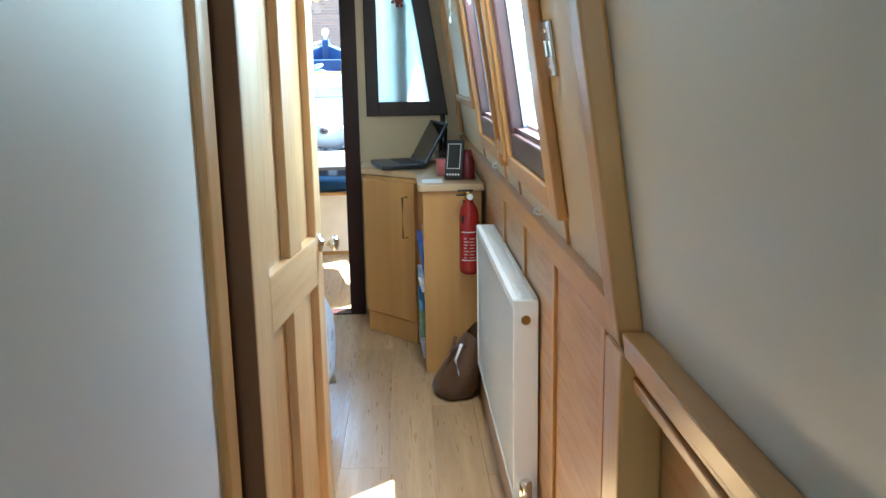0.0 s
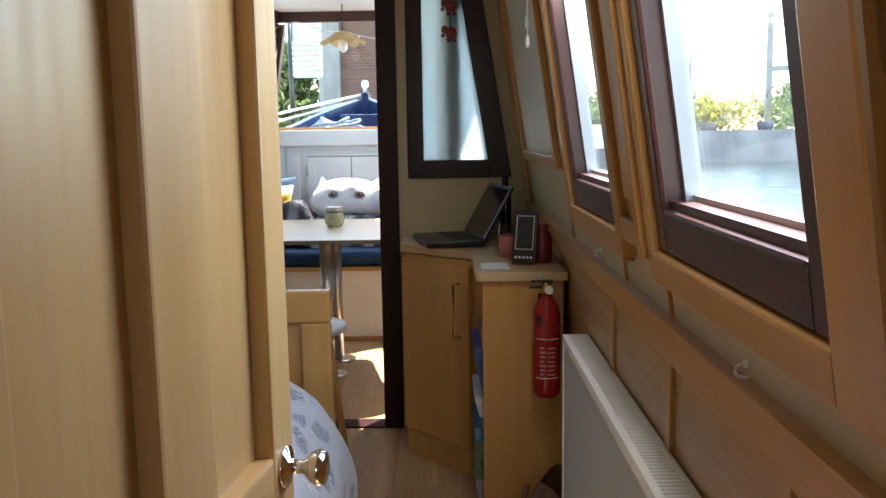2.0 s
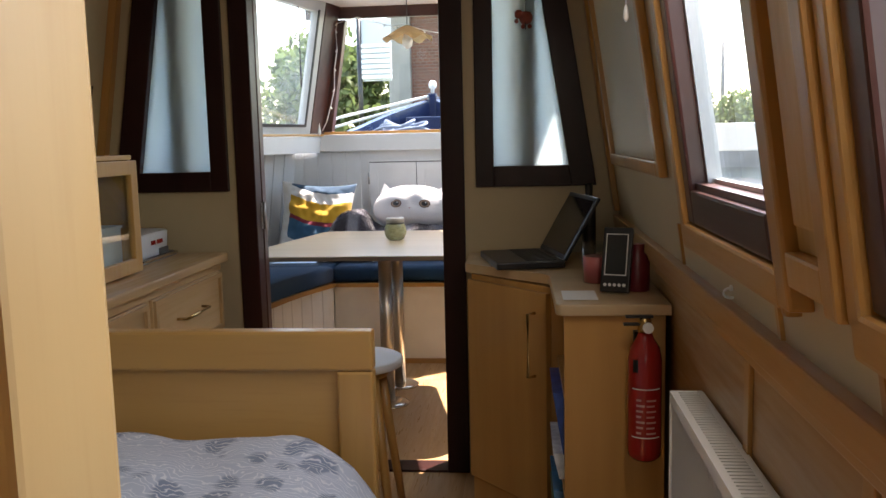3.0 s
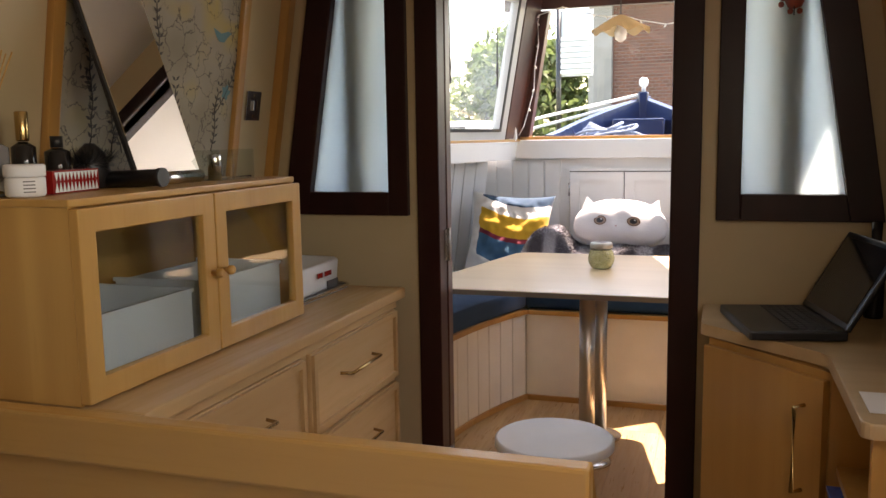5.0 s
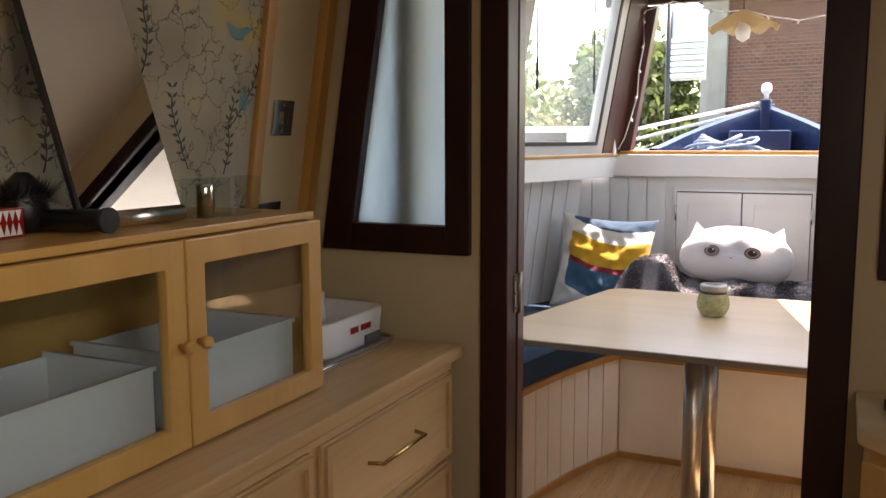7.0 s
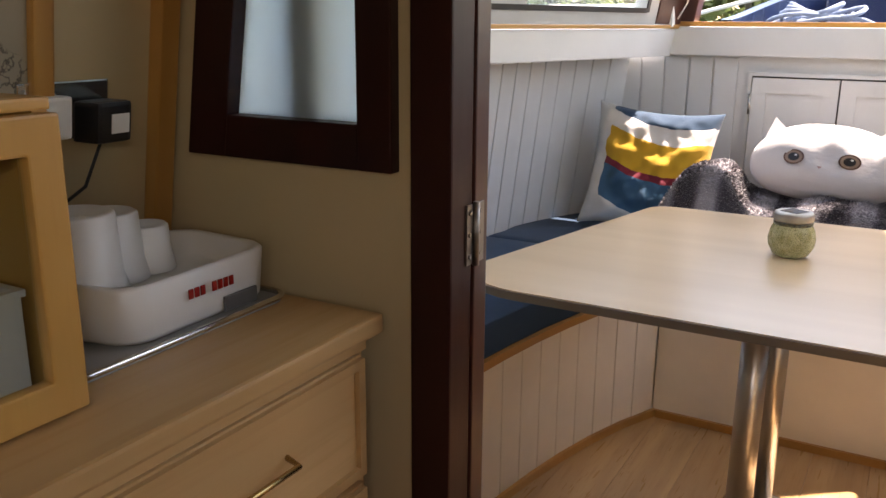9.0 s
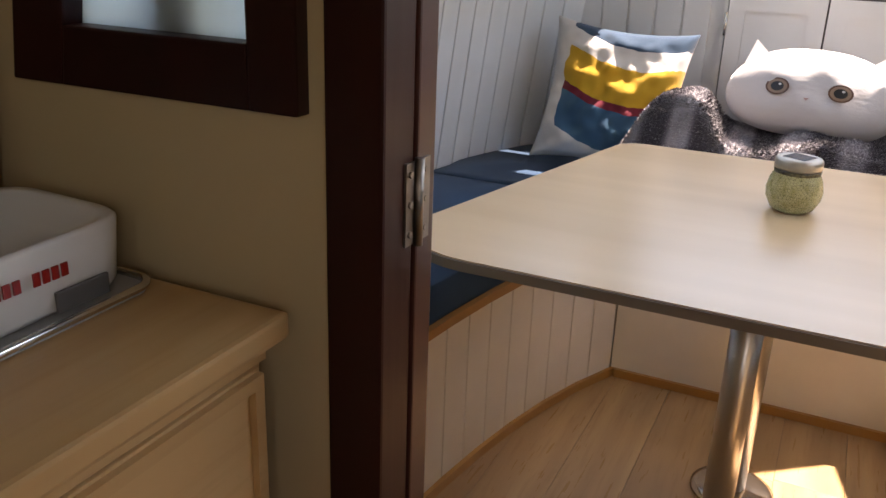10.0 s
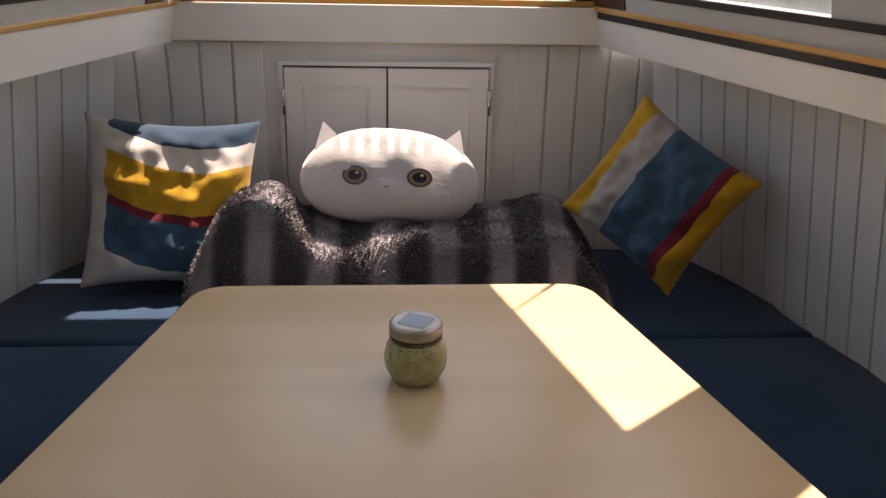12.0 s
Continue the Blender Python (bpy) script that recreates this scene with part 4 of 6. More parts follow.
for cy, cz, s, mat in ((4.64, 1.545, 1.0, PRINT_B), (4.56, 1.66, 0.7, PRINT_R), (4.68, 1.40, 0.6, PRINT_B)):
    bm = bmesh.new()
    shape = [(-0.045, 0.02), (-0.03, 0.0), (-0.012, -0.014), (0.012, -0.014), (0.026, 0.0), (0.044, 0.012), (0.028, 0.017), (0.014, 0.013), (-0.006, 0.008)] if s == 1.0 else [(0.03 * (1 + 0.25 * math.cos(5 * t)) * math.cos(t), 0.03 * (1 + 0.25 * math.cos(5 * t)) * math.sin(t)) for t in [k * math.pi / 12 for k in range(24)]]
    bm.faces.new([bm.verts.new(LW(cy + s * a, cz + s * b, 0.0066)) for a, b in shape])
    part("motif", bm, mat, wp, "printed bird or flower")


# ---- things on the glazed cabinet ----
TOP = 1.177
def mirror():
    m = thing("table_mirror", "frameless tilting mirror on a dark foot", "mirror")
    a, b = Vector((-1.0, 4.045, 1.203)), Vector((-0.997, 4.252, 1.203))
    up = Vector((-0.12, 0.005, 0.348)).normalized() * 0.46
    n = (b - a).cross(up).normalized()
    if n.x < 0:
        n = -n
    bm = bmesh.new()
    hexa(bm, [a, b, b - n * 0.004, a - n * 0.004, a + up, b + up, b + up - n * 0.004, a + up - n * 0.004])
    part("glass", bm, MIRROR, m)
    bm = bmesh.new()
    o = n * 0.0045
    e = (b - a).normalized() * 0.004
    hexa(bm, [a - e - o, b + e - o, b + e - o - n * 0.008, a - e - o - n * 0.008, a + up - e - o, b + up + e - o, b + up + e - o - n * 0.008, a + up - e - o - n * 0.008])
    part("backing", bm, BLACK, m, "black backing")
    bm = bmesh.new()
    tube(bm, [a + Vector((0.0, -0.01, -0.012)), b + Vector((0, 0.0, -0.012))], 0.014, 14)
    part("foot", bm, STEEL, m, "brushed metal foot")
    return m


mirror()
bm = bmesh.new()
lathe(bm, [(0.012, -0.10), (0.017, -0.095), (0.017, 0.045), (0.019, 0.05), (0.019, 0.06)], 18)
tr = pose(-0.99, 4.03, TOP + 0.019, 0, 88, 0)
hb = thing("hairbrush", "black round hairbrush lying on the cabinet", "hairbrush")
bm.transform(tr)
part("handle", bm, BLACK, hb)
bm = bmesh.new()
for k in range(420):
    a, h = rng.uniform(0, 6.28), rng.uniform(-0.12, 0.0)
    c, s_ = math.cos(a), math.sin(a)
    p0, p1 = Vector((-1.09 + 0.02 * c, 4.04 + h * 0.4 + 0.02 * s_, TOP + 0.05)), None
    d = Vector((c, s_ * 0.6, rng.uniform(-0.3, 1.0))).normalized()
    p1 = p0 + d * 0.045
    sd = d.cross(Vector((0, 0, 1))).normalized() * 0.0016
    bm.faces.new([bm.verts.new(v) for v in (p0 - sd, p0 + sd, p1)])
lathe(bm, [(0.03, TOP), (0.038, TOP + 0.03), (0.03, TOP + 0.07), (0.01, TOP + 0.09)], 12, (-1.09, 4.015, 0))
part("bristles", bm, BLACK, hb)


def bottle(name, label, x, y, prof, mat, cap, capmat, cat="bottle"):
    t = thing(name, label, cat, "toiletries")
    bm = bmesh.new()
    lathe(bm, [(r, TOP + h) for r, h in prof], 24, (x, y, 0))
    part("body", bm, mat, t)
    if cap:
        bm = bmesh.new()
        lathe(bm, [(r, TOP + h) for r, h in cap], 20, (x, y, 0))
        part("cap", bm, capmat, t)
    return t


GREYGLASS = paint("grey_glass", (0.16, 0.155, 0.145), 0.12)
DARKGLASS = paint("dark_glass", (0.02, 0.018, 0.016), 0.08)
d = bottle("reed_diffuser", "grey glass reed diffuser with silver collar", -1.10, 3.765, [(0.036, 0.0), (0.038, 0.01), (0.038, 0.085), (0.02, 0.095), (0.018, 0.10)], GREYGLASS, [(0.022, 0.10), (0.023, 0.105), (0.023, 0.128), (0.021, 0.13)], CHROME, "diffuser")
for k in range(9):
    a = k * 0.7
    bm = bmesh.new()
    tube(bm, [(-1.10, 3.765, TOP + 0.11), (-1.10 + 0.055 * math.cos(a), 3.765 + 0.055 * math.sin(a), TOP + 0.25)], 0.0016, 5)
    part("reed", bm, OAK, d)
bm = bmesh.new()
lathe(bm, [(0.0392, TOP + 0.006), (0.0392, TOP + 0.032)], 24, (-1.10, 3.765, 0))
part("band", bm, CHROME, d, "silver band")
bottle("perfume_bottle", "dark perfume bottle with gold cap", -1.136, 3.889, [(0.022, 0.0), (0.022, 0.085), (0.008, 0.095)], DARKGLASS, [(0.011, 0.096), (0.012, 0.10), (0.012, 0.15), (0.01, 0.152)], BRASS)
bottle("perfume_bottle", "squat black glass perfume bottle", -1.115, 3.952, [(0.024, 0.0), (0.024, 0.075), (0.01, 0.082)], DARKGLASS, [(0.012, 0.083), (0.012, 0.105)], BLACK)
j = bottle("cream_jar", "white round cream jar with dark printing", -1.029, 3.777, [(0.030, 0.0), (0.033, 0.004), (0.033, 0.032), (0.030, 0.034)], PAPER, [(0.034, 0.0345), (0.0345, 0.037), (0.0345, 0.053), (0.032, 0.056)], PAPER, "jar")
bm = bmesh.new()
for k in range(4):
    for i in range(5):
        a = -0.9 + 0.12 * i
        z = TOP + 0.008 + 0.006 * k
        q = [(-1.029 + 0.0333 * math.cos(b), 3.777 + 0.0333 * math.sin(b), zz) for b, zz in ((a, z), (a + 0.10, z), (a + 0.10, z + 0.0022), (a, z + 0.0022))]
        bm.faces.new([bm.verts.new(v) for v in q])
part("printing", bm, PRINT, j, "tiny dark printing")
cb = thing("small_box", "small red and white patterned card box", "box", "toiletries")
o, u = Vector((-1.015, 3.826, TOP)), Vector((-0.14, 0.99, 0)).normalized()
v = Vector((u.y, -u.x, 0))
bm = bmesh.new()
hexa(bm, [o, o + u * 0.145, o + u * 0.145 - v * 0.05, o - v * 0.05] + [p + Vector((0, 0, 0.042)) for p in (o, o + u * 0.145, o + u * 0.145 - v * 0.05, o - v * 0.05)], 0.001)
part("carton", bm, RED, cb)
bm = bmesh.new()
for k in range(12):
    a = o + u * (0.0045 + 0.0113 * k) + v * 0.0012
    for z0, z1 in ((0.003, 0.021), (0.039, 0.023)):
        bm.faces.new([bm.verts.new(p) for p in (a + Vector((0, 0, z0)), a + u * 0.0113 + Vector((0, 0, z0)), a + u * 0.0056 + Vector((0, 0, z1)))])
part("zigzag", bm, PAPER, cb, "white printed points")
ah = thing("acrylic_holder", "clear acrylic card holder", "holder")
for dy in (0.0, 0.06, 0.15):
    part("plate", B((-1.03, -0.97, 4.29 + dy, 4.293 + dy, TOP, TOP + 0.07)), CLEAR, ah)
part("base", B((-1.03, -0.97, 4.29, 4.443, TOP, TOP + 0.003)), CLEAR, ah)
bm = bmesh.new()
lathe(bm, [(0.016, TOP), (0.016, TOP + 0.055), (0.014, TOP + 0.06)], 18, (-1.0, 4.318, 0))
single("lipstick_tube", bm, CHROME, "silver cosmetic tube in the holder", "cosmetics", group="toiletries")

# inside the glazed cabinet: white storage boxes
for y0, y1, z1 in ((3.775, 4.10, 0.955), (4.155, 4.475, 0.96)):
    bm = B((-1.165, -0.93, y0, y1, 0.838, 0.843))
    for b in ((-1.165, -0.93, y0, y0 + 0.004, 0.843, z1), (-1.165, -0.93, y1 - 0.004, y1, 0.843, z1), (-1.165, -1.161, y0 + 0.004, y1 - 0.004, 0.843, z1), (-0.934, -0.93, y0 + 0.004, y1 - 0.004, 0.843, z1)):
        box(bm, *b)
    for b in ((-1.169, -0.926, y0 - 0.004, y0 + 0.006, z1, z1 + 0.008), (-1.169, -0.926, y1 - 0.006, y1 + 0.004, z1, z1 + 0.008), (-0.936, -0.926, y0 + 0.006, y1 - 0.006, z1, z1 + 0.008)):
        box(bm, *b)
    single("storage_box", bm, paint("white_plastic", (0.72, 0.74, 0.75), 0.35), "open white plastic storage box in the cabinet", "box", group="storage boxes")


def fountain():
    tray = thing("serving_tray", "pale metal-edged tray on the chest top", "tray")
    out = arc_rect([(-1.22, 4.54), (-0.945, 4.53), (-0.95, 4.945), (-1.22, 4.955)], [0.03] * 4, 5)
    bm = bmesh.new()
    prism(bm, out, 0.821, 0.825)
    part("base", bm, paint("grey_mat", (0.33, 0.33, 0.32), 0.5), tray)
    bm = bmesh.new()
    tube(bm, [(x, y, 0.829) for x, y in out + out[:1]], 0.005, 8)
    part("rim", bm, STEEL, tray, "bright metal rim")
    f = thing("pet_fountain", "white plastic pet water fountain", "pet fountain")
    PL = paint("fountain_plastic", (0.70, 0.69, 0.66), 0.35)
    o1 = arc_rect([(-1.16, 4.56), (-0.945, 4.60), (-0.955, 4.89), (-1.16, 4.90)], [0.05] * 4, 6)
    c = Vector((-1.055, 4.74))
    bm = bmesh.new()
    rings = []
    for s, z in ((0.96, 0.848), (1.0, 0.855), (1.04, 0.925), (1.0, 0.930), (0.92, 0.928), (0.88, 0.895)):
        rings.append([bm.verts.new((c.x + (x - c.x) * s, c.y + (y - c.y) * s, z)) for x, y in o1])
    n = len(o1)
    for a, b in zip(rings, rings[1:]):
        for i in range(n):
            bm.faces.new((a[i], a[(i + 1) % n], b[(i + 1) % n], b[i]))
    bm.faces.new(rings[-1])
    bm.faces.new(rings[0][::-1])
    part("bowl", bm, PL, f, smooth=True)
    for x, y, r, h in ((-1.075, 4.63, 0.058, 0.165), (-1.10, 4.70, 0.05, 0.15), (-1.09, 4.765, 0.035, 0.12)):
        bm = bmesh.new()
        lathe(bm, [(r * 1.15, 0.90), (r, 0.93), (r * 0.92, 0.848 + h), (r * 0.80, 0.852 + h), (r * 0.72, 0.835 + h)], 22, (x, y, 0))
        part("tower", bm, PL, f)
    part("spout_arch", B((-0.949, -0.944, 4.775, 4.845, 0.85, 0.874), bev=0.002), GREYP, f, "dark arched recess")
    for k in range(8):
        if k != 3:
            y = 4.70 + 0.0115 * k
            part("mark", B((-0.9405, -0.9385, y, y + 0.008, 0.892, 0.906)), RED, f, "red printed mark")
    f.location = (-0.02, 0.045, -0.018)
    s = thing("wall_socket", "chrome double socket with two plugs", "socket")
    part("plate", wallbox(LW, (4.70, 4.86, 1.075, 1.165, 0.0, 0.008), bev=0.003), STEEL, s)
    part("plug", wallbox(LW, (4.705, 4.77, 1.08, 1.145, 0.009, 0.04), bev=0.006), PAPER, s, "white plug")
    part("plug", wallbox(LW, (4.79, 4.855, 1.07, 1.135, 0.009, 0.07), bev=0.008), BLACK, s, "black power adapter")
    part("sticker", wallbox(LW, (4.815, 4.848, 1.085, 1.115, 0.0702, 0.0712)), PAPER, s, "white rating label")
    bm = bmesh.new()
    tube(bm, [LW(4.82, 1.07, 0.04), LW(4.80, 1.0, 0.03), LW(4.72, 0.95, 0.02), LW(4.66, 0.90, 0.06)], 0.003, 6)
    part("cable", bm, BLACK, s)


fountain()


# ---- things on and by the corner cabinet ----
WT = 0.806
def laptop():
    l = thing("laptop", "open black laptop on the worktop", "laptop")
    c, a = Vector((0.262, 4.735, WT)), math.radians(-78)
    R = Matrix.Rotation(a, 4, "Z")
    M = Matrix.Translation(c) @ R
    bm = B((-0.155, 0.155, -0.105, 0.105, 0.002, 0.024), bev=0.005)
    bm.transform(M)
    part("base", bm, BLACK, l)
    bm = bmesh.new()
    for r in range(5):
        for k in range(13):
            box(bm, -0.138 + 0.0212 * k, -0.120 + 0.0212 * k, -0.01 + 0.019 * r, 0.006 + 0.019 * r, 0.0242, 0.0262)
    bm.transform(M)
    tagged(part("keyboard", bm, paint("key_plastic", (0.02, 0.02, 0.021), 0.5), l, "black low keys"), kind="stuff")
    T = M @ Matrix.Translation((0, 0.105, 0.022)) @ Matrix.Rotation(radians(-30), 4, "X")
    bm = B((-0.155, 0.155, -0.008, 0.004, 0.0, 0.215), bev=0.004)
    bm.transform(T)
    part("lid", bm, BLACK, l)
    bm = B((-0.14, 0.14, -0.0095, -0.0083, 0.015, 0.20))
    bm.transform(T)
    part("screen", bm, paint("dark_screen", (0.015, 0.016, 0.018), 0.08), l, "switched-off glossy screen")


laptop()
cd = thing("candle", "pink candle in a clear glass tumbler", "candle")
PINK = paint("pink_wax", (0.62, 0.16, 0.17), 0.4)
bm = bmesh.new()
lathe(bm, [(0.034, WT + 0.001), (0.037, WT + 0.07), (0.034, WT + 0.072)], 24, (0.468, 4.36, 0))
part("wax", bm, PINK, cd)
bm = bmesh.new()
lathe(bm, [(0.036, WT), (0.041, WT + 0.108), (0.0385, WT + 0.108), (0.0375, WT + 0.073)], 28, (0.468, 4.36, 0))
part("tumbler", bm, CLEAR, cd)
ph = thing("energy_monitor", "black handheld display leaning on its stand", "display")
M = Matrix.Translation((0.497, 4.175, WT + 0.004)) @ Matrix.Rotation(radians(-20), 4, "Z") @ Matrix.Rotation(radians(-16), 4, "X")
for nm, b, mat, lab in (("case", (-0.037, 0.037, -0.009, 0.009, 0.0, 0.165), BLACK, ""), ("bezel", (-0.028, 0.028, -0.0105, -0.0092, 0.042, 0.148), PAPER, "thin white outline"), ("screen", (-0.0255, 0.0255, -0.0118, -0.0107, 0.0445, 0.1455), paint("lcd", (0.03, 0.032, 0.033), 0.2), "dark display")):
    bm = B(b, bev=0.004 if nm == "case" else 0.0)
    bm.transform(M)
    part(nm, bm, mat, ph, lab)
for k in range(5):
    bm = bmesh.new()
    lathe(bm, [(0.0042, -0.0115), (0.0042, -0.009)], 10, (-0.024 + 0.012 * k, 0, 0.018), "y")
    bm.transform(M)
    part("button", bm, PAPER, ph)
for x, y, h, r, lab, mat in ((0.56, 4.23, 0.12, 0.03, "dark red tin on the worktop", paint("dark_red_tin", (0.16, 0.015, 0.02), 0.3)), (0.49, 4.90, 0.24, 0.022, "tall dark bottle in the corner", DARKGLASS)):
    bm = bmesh.new()
    lathe(bm, [(r, WT), (r * 1.05, WT + 0.004), (r * 1.05, WT + h * 0.7), (r * 0.55, WT + h * 0.82), (r * 0.6, WT + h)], 20, (x, y, 0))
    single("bottle", bm, mat, lab, "bottle")
bm = bmesh.new()
prev = None
for i in range(9):
    row = []
    for k in range(9):
        a, h = 2 * math.pi * k / 8, i / 8
        r = 0.035 * (1 - 0.5 * abs(h - 0.4)) + 0.012 * rng.uniform(-1, 1)
        row.append(bm.verts.new((0.53 + r * math.cos(a), 4.32 + r * math.sin(a), WT + 0.10 * h)))
    if prev:
        for k in range(8):
            bm.faces.new((prev[k], prev[k + 1], row[k + 1], row[k]))
    prev = row
single("plastic_bag", bm, CLEAR, "crumpled clear plastic bag on the worktop", "bag")
single("paper_slip", B((0.365, 0.45, 4.10, 4.22, WT, WT + 0.0015)), PAPER, "slip of printed paper on the worktop", "paper")


def extinguisher():
    PRINTED = paint("label_print", (0.50, 0.26, 0.24), 0.4)
    e = thing("fire_extinguisher", "small red fire extinguisher on the cabinet end", "fire extinguisher")
    x, y = 0.548, 4.003
    bm = bmesh.new()
    lathe(bm, [(0.028, 0.445), (0.038, 0.455), (0.039, 0.47), (0.039, 0.685), (0.034, 0.712), (0.020, 0.735), (0.015, 0.748)], 28, (x, y, 0))
    part("cylinder", bm, RED, e)
    bm = bmesh.new()
    lathe(bm, [(0.016, 0.748), (0.018, 0.755), (0.014, 0.778), (0.012, 0.782)], 16, (x, y, 0))
    part("valve", bm, BRASS, e, "brass valve")
    part("lever", B((x - 0.045, x + 0.018, y - 0.008, y + 0.008, 0.782, 0.788), bev=0.002), BLACK, e)
    part("lever", B((x - 0.05, x + 0.012, y - 0.008, y + 0.008, 0.764, 0.770), bev=0.002), BLACK, e)
    bm = bmesh.new()
    lathe(bm, [(0.012, y - 0.026), (0.012, y - 0.015)], 14, (x + 0.004, 0, 0.762), "y")
    part("gauge", bm, PAPER, e, "pressure gauge")
    def lab(a0, a1, z0, z1, mat, r, text=""):
        bm = bmesh.new()
        n = 8
        for i in range(n):
            t0, t1 = a0 + (a1 - a0) * i / n, a0 + (a1 - a0) * (i + 1) / n
            bm.faces.new([bm.verts.new((x + r * math.cos(t), y + r * math.sin(t), z)) for t, z in ((t0, z0), (t1, z0), (t1, z1), (t0, z1))])
        part("label", bm, mat, e, text)
    for z in (0.505, 0.62):
        lab(-2.5, -0.7, z, z + 0.0025, PAPER, 0.0396)
    for k in range(7):
        lab(-2.2, -1.9 + 0.1 * (k % 3), 0.515 + 0.013 * k, 0.520 + 0.013 * k, PRINTED, 0.0396)
        lab(-1.6, -1.0 - 0.1 * (k % 2), 0.515 + 0.013 * k, 0.519 + 0.013 * k, PRINTED, 0.0396)
    lab(-2.45, -2.1, 0.66, 0.69, BLACK, 0.0396)
    part("bracket", B((x - 0.02, x + 0.02, y + 0.038, 4.061, 0.50, 0.74)), BLACK, e)


extinguisher()
# leaflets in the open end of the cabinet
for k, (z0, z1, col, lean) in enumerate(((0.40, 0.555, (0.03, 0.09, 0.40), 0.02), (0.336, 0.396, (0.72, 0.74, 0.8), 0.01), (0.255, 0.296, (0.02, 0.16, 0.34), 0.0), (0.135, 0.25, (0.10, 0.18, 0.07), 0.0), (0.04, 0.13, (0.34, 0.30, 0.33), 0.01))):
    bm = bmesh.new()
    hexa(bm, [(0.345 + lean, 4.13, z0), (0.425, 4.13, z0), (0.425, 4.38, z0), (0.345 + lean, 4.38, z0), (0.34, 4.15, z1), (0.425, 4.15, z1), (0.425, 4.40, z1), (0.34, 4.40, z1)], 0.002)
    single("leaflet", bm, paint("leaflet_print", col, 0.35, 0.35, 30.0), "glossy printed leaflet in the cabinet end", "leaflet", group="leaflets")


def bag():
    b = thing("shoulder_bag", "slouched brown leather bag on the floor", "bag")
    LEATHER = paint("brown_leather", (0.10, 0.045, 0.018), 0.45, 0.3, 12.0, 0.35)
    bm = bmesh.new()
    rings = []
    n = 26
    for i in range(13):
        h = i / 12
        ring = []
        for k in range(n):
            a = 2 * math.pi * k / n
            sx, sy = 0.10 * (1 - 0.6 * h ** 1.5), 0.135 * (1 - 0.25 * h)
            if h < 0.1:
                sx, sy = sx * (0.75 + 2.5 * h), sy * (0.85 + 1.5 * h)
            wr = 1 + 0.07 * noise.noise((math.cos(a) * 2, math.sin(a) * 2, h * 5))
            x = 0.585 + sx * math.cos(a) * wr + 0.085 * h
            y = 4.02 + sy * math.sin(a) * wr
            ring.append(bm.verts.new((x, y, 0.002 + 0.24 * h + 0.02 * h * math.sin(2 * a))))
        rings.append(ring)
    for p, q in zip(rings, rings[1:]):
        for k in range(n):
            bm.faces.new((p[k], p[(k + 1) % n], q[(k + 1) % n], q[k]))
    bm.faces.new(rings[0][::-1])
    part("body", bm, LEATHER, b, smooth=True)
    bm = bmesh.new()
    tube(bm, [(0.63, 3.93, 0.22), (0.585, 3.95, 0.20), (0.545, 3.98, 0.10), (0.52, 3.985, 0.03), (0.54, 4.02, 0.012), (0.56, 4.06, 0.08), (0.60, 4.10, 0.20)], 0.008, 8)
    part("strap", bm, LEATHER, b, "leather strap")
    bm = bmesh.new()
    tube(bm, [(0.60, 3.91, 0.10), (0.585, 3.90, 0.17), (0.61, 3.91, 0.23)], 0.006, 6)
    part("zip", bm, PAPER, b, "pale open zip edge")
    b.location = (-0.115, -0.17, 0)


bag()


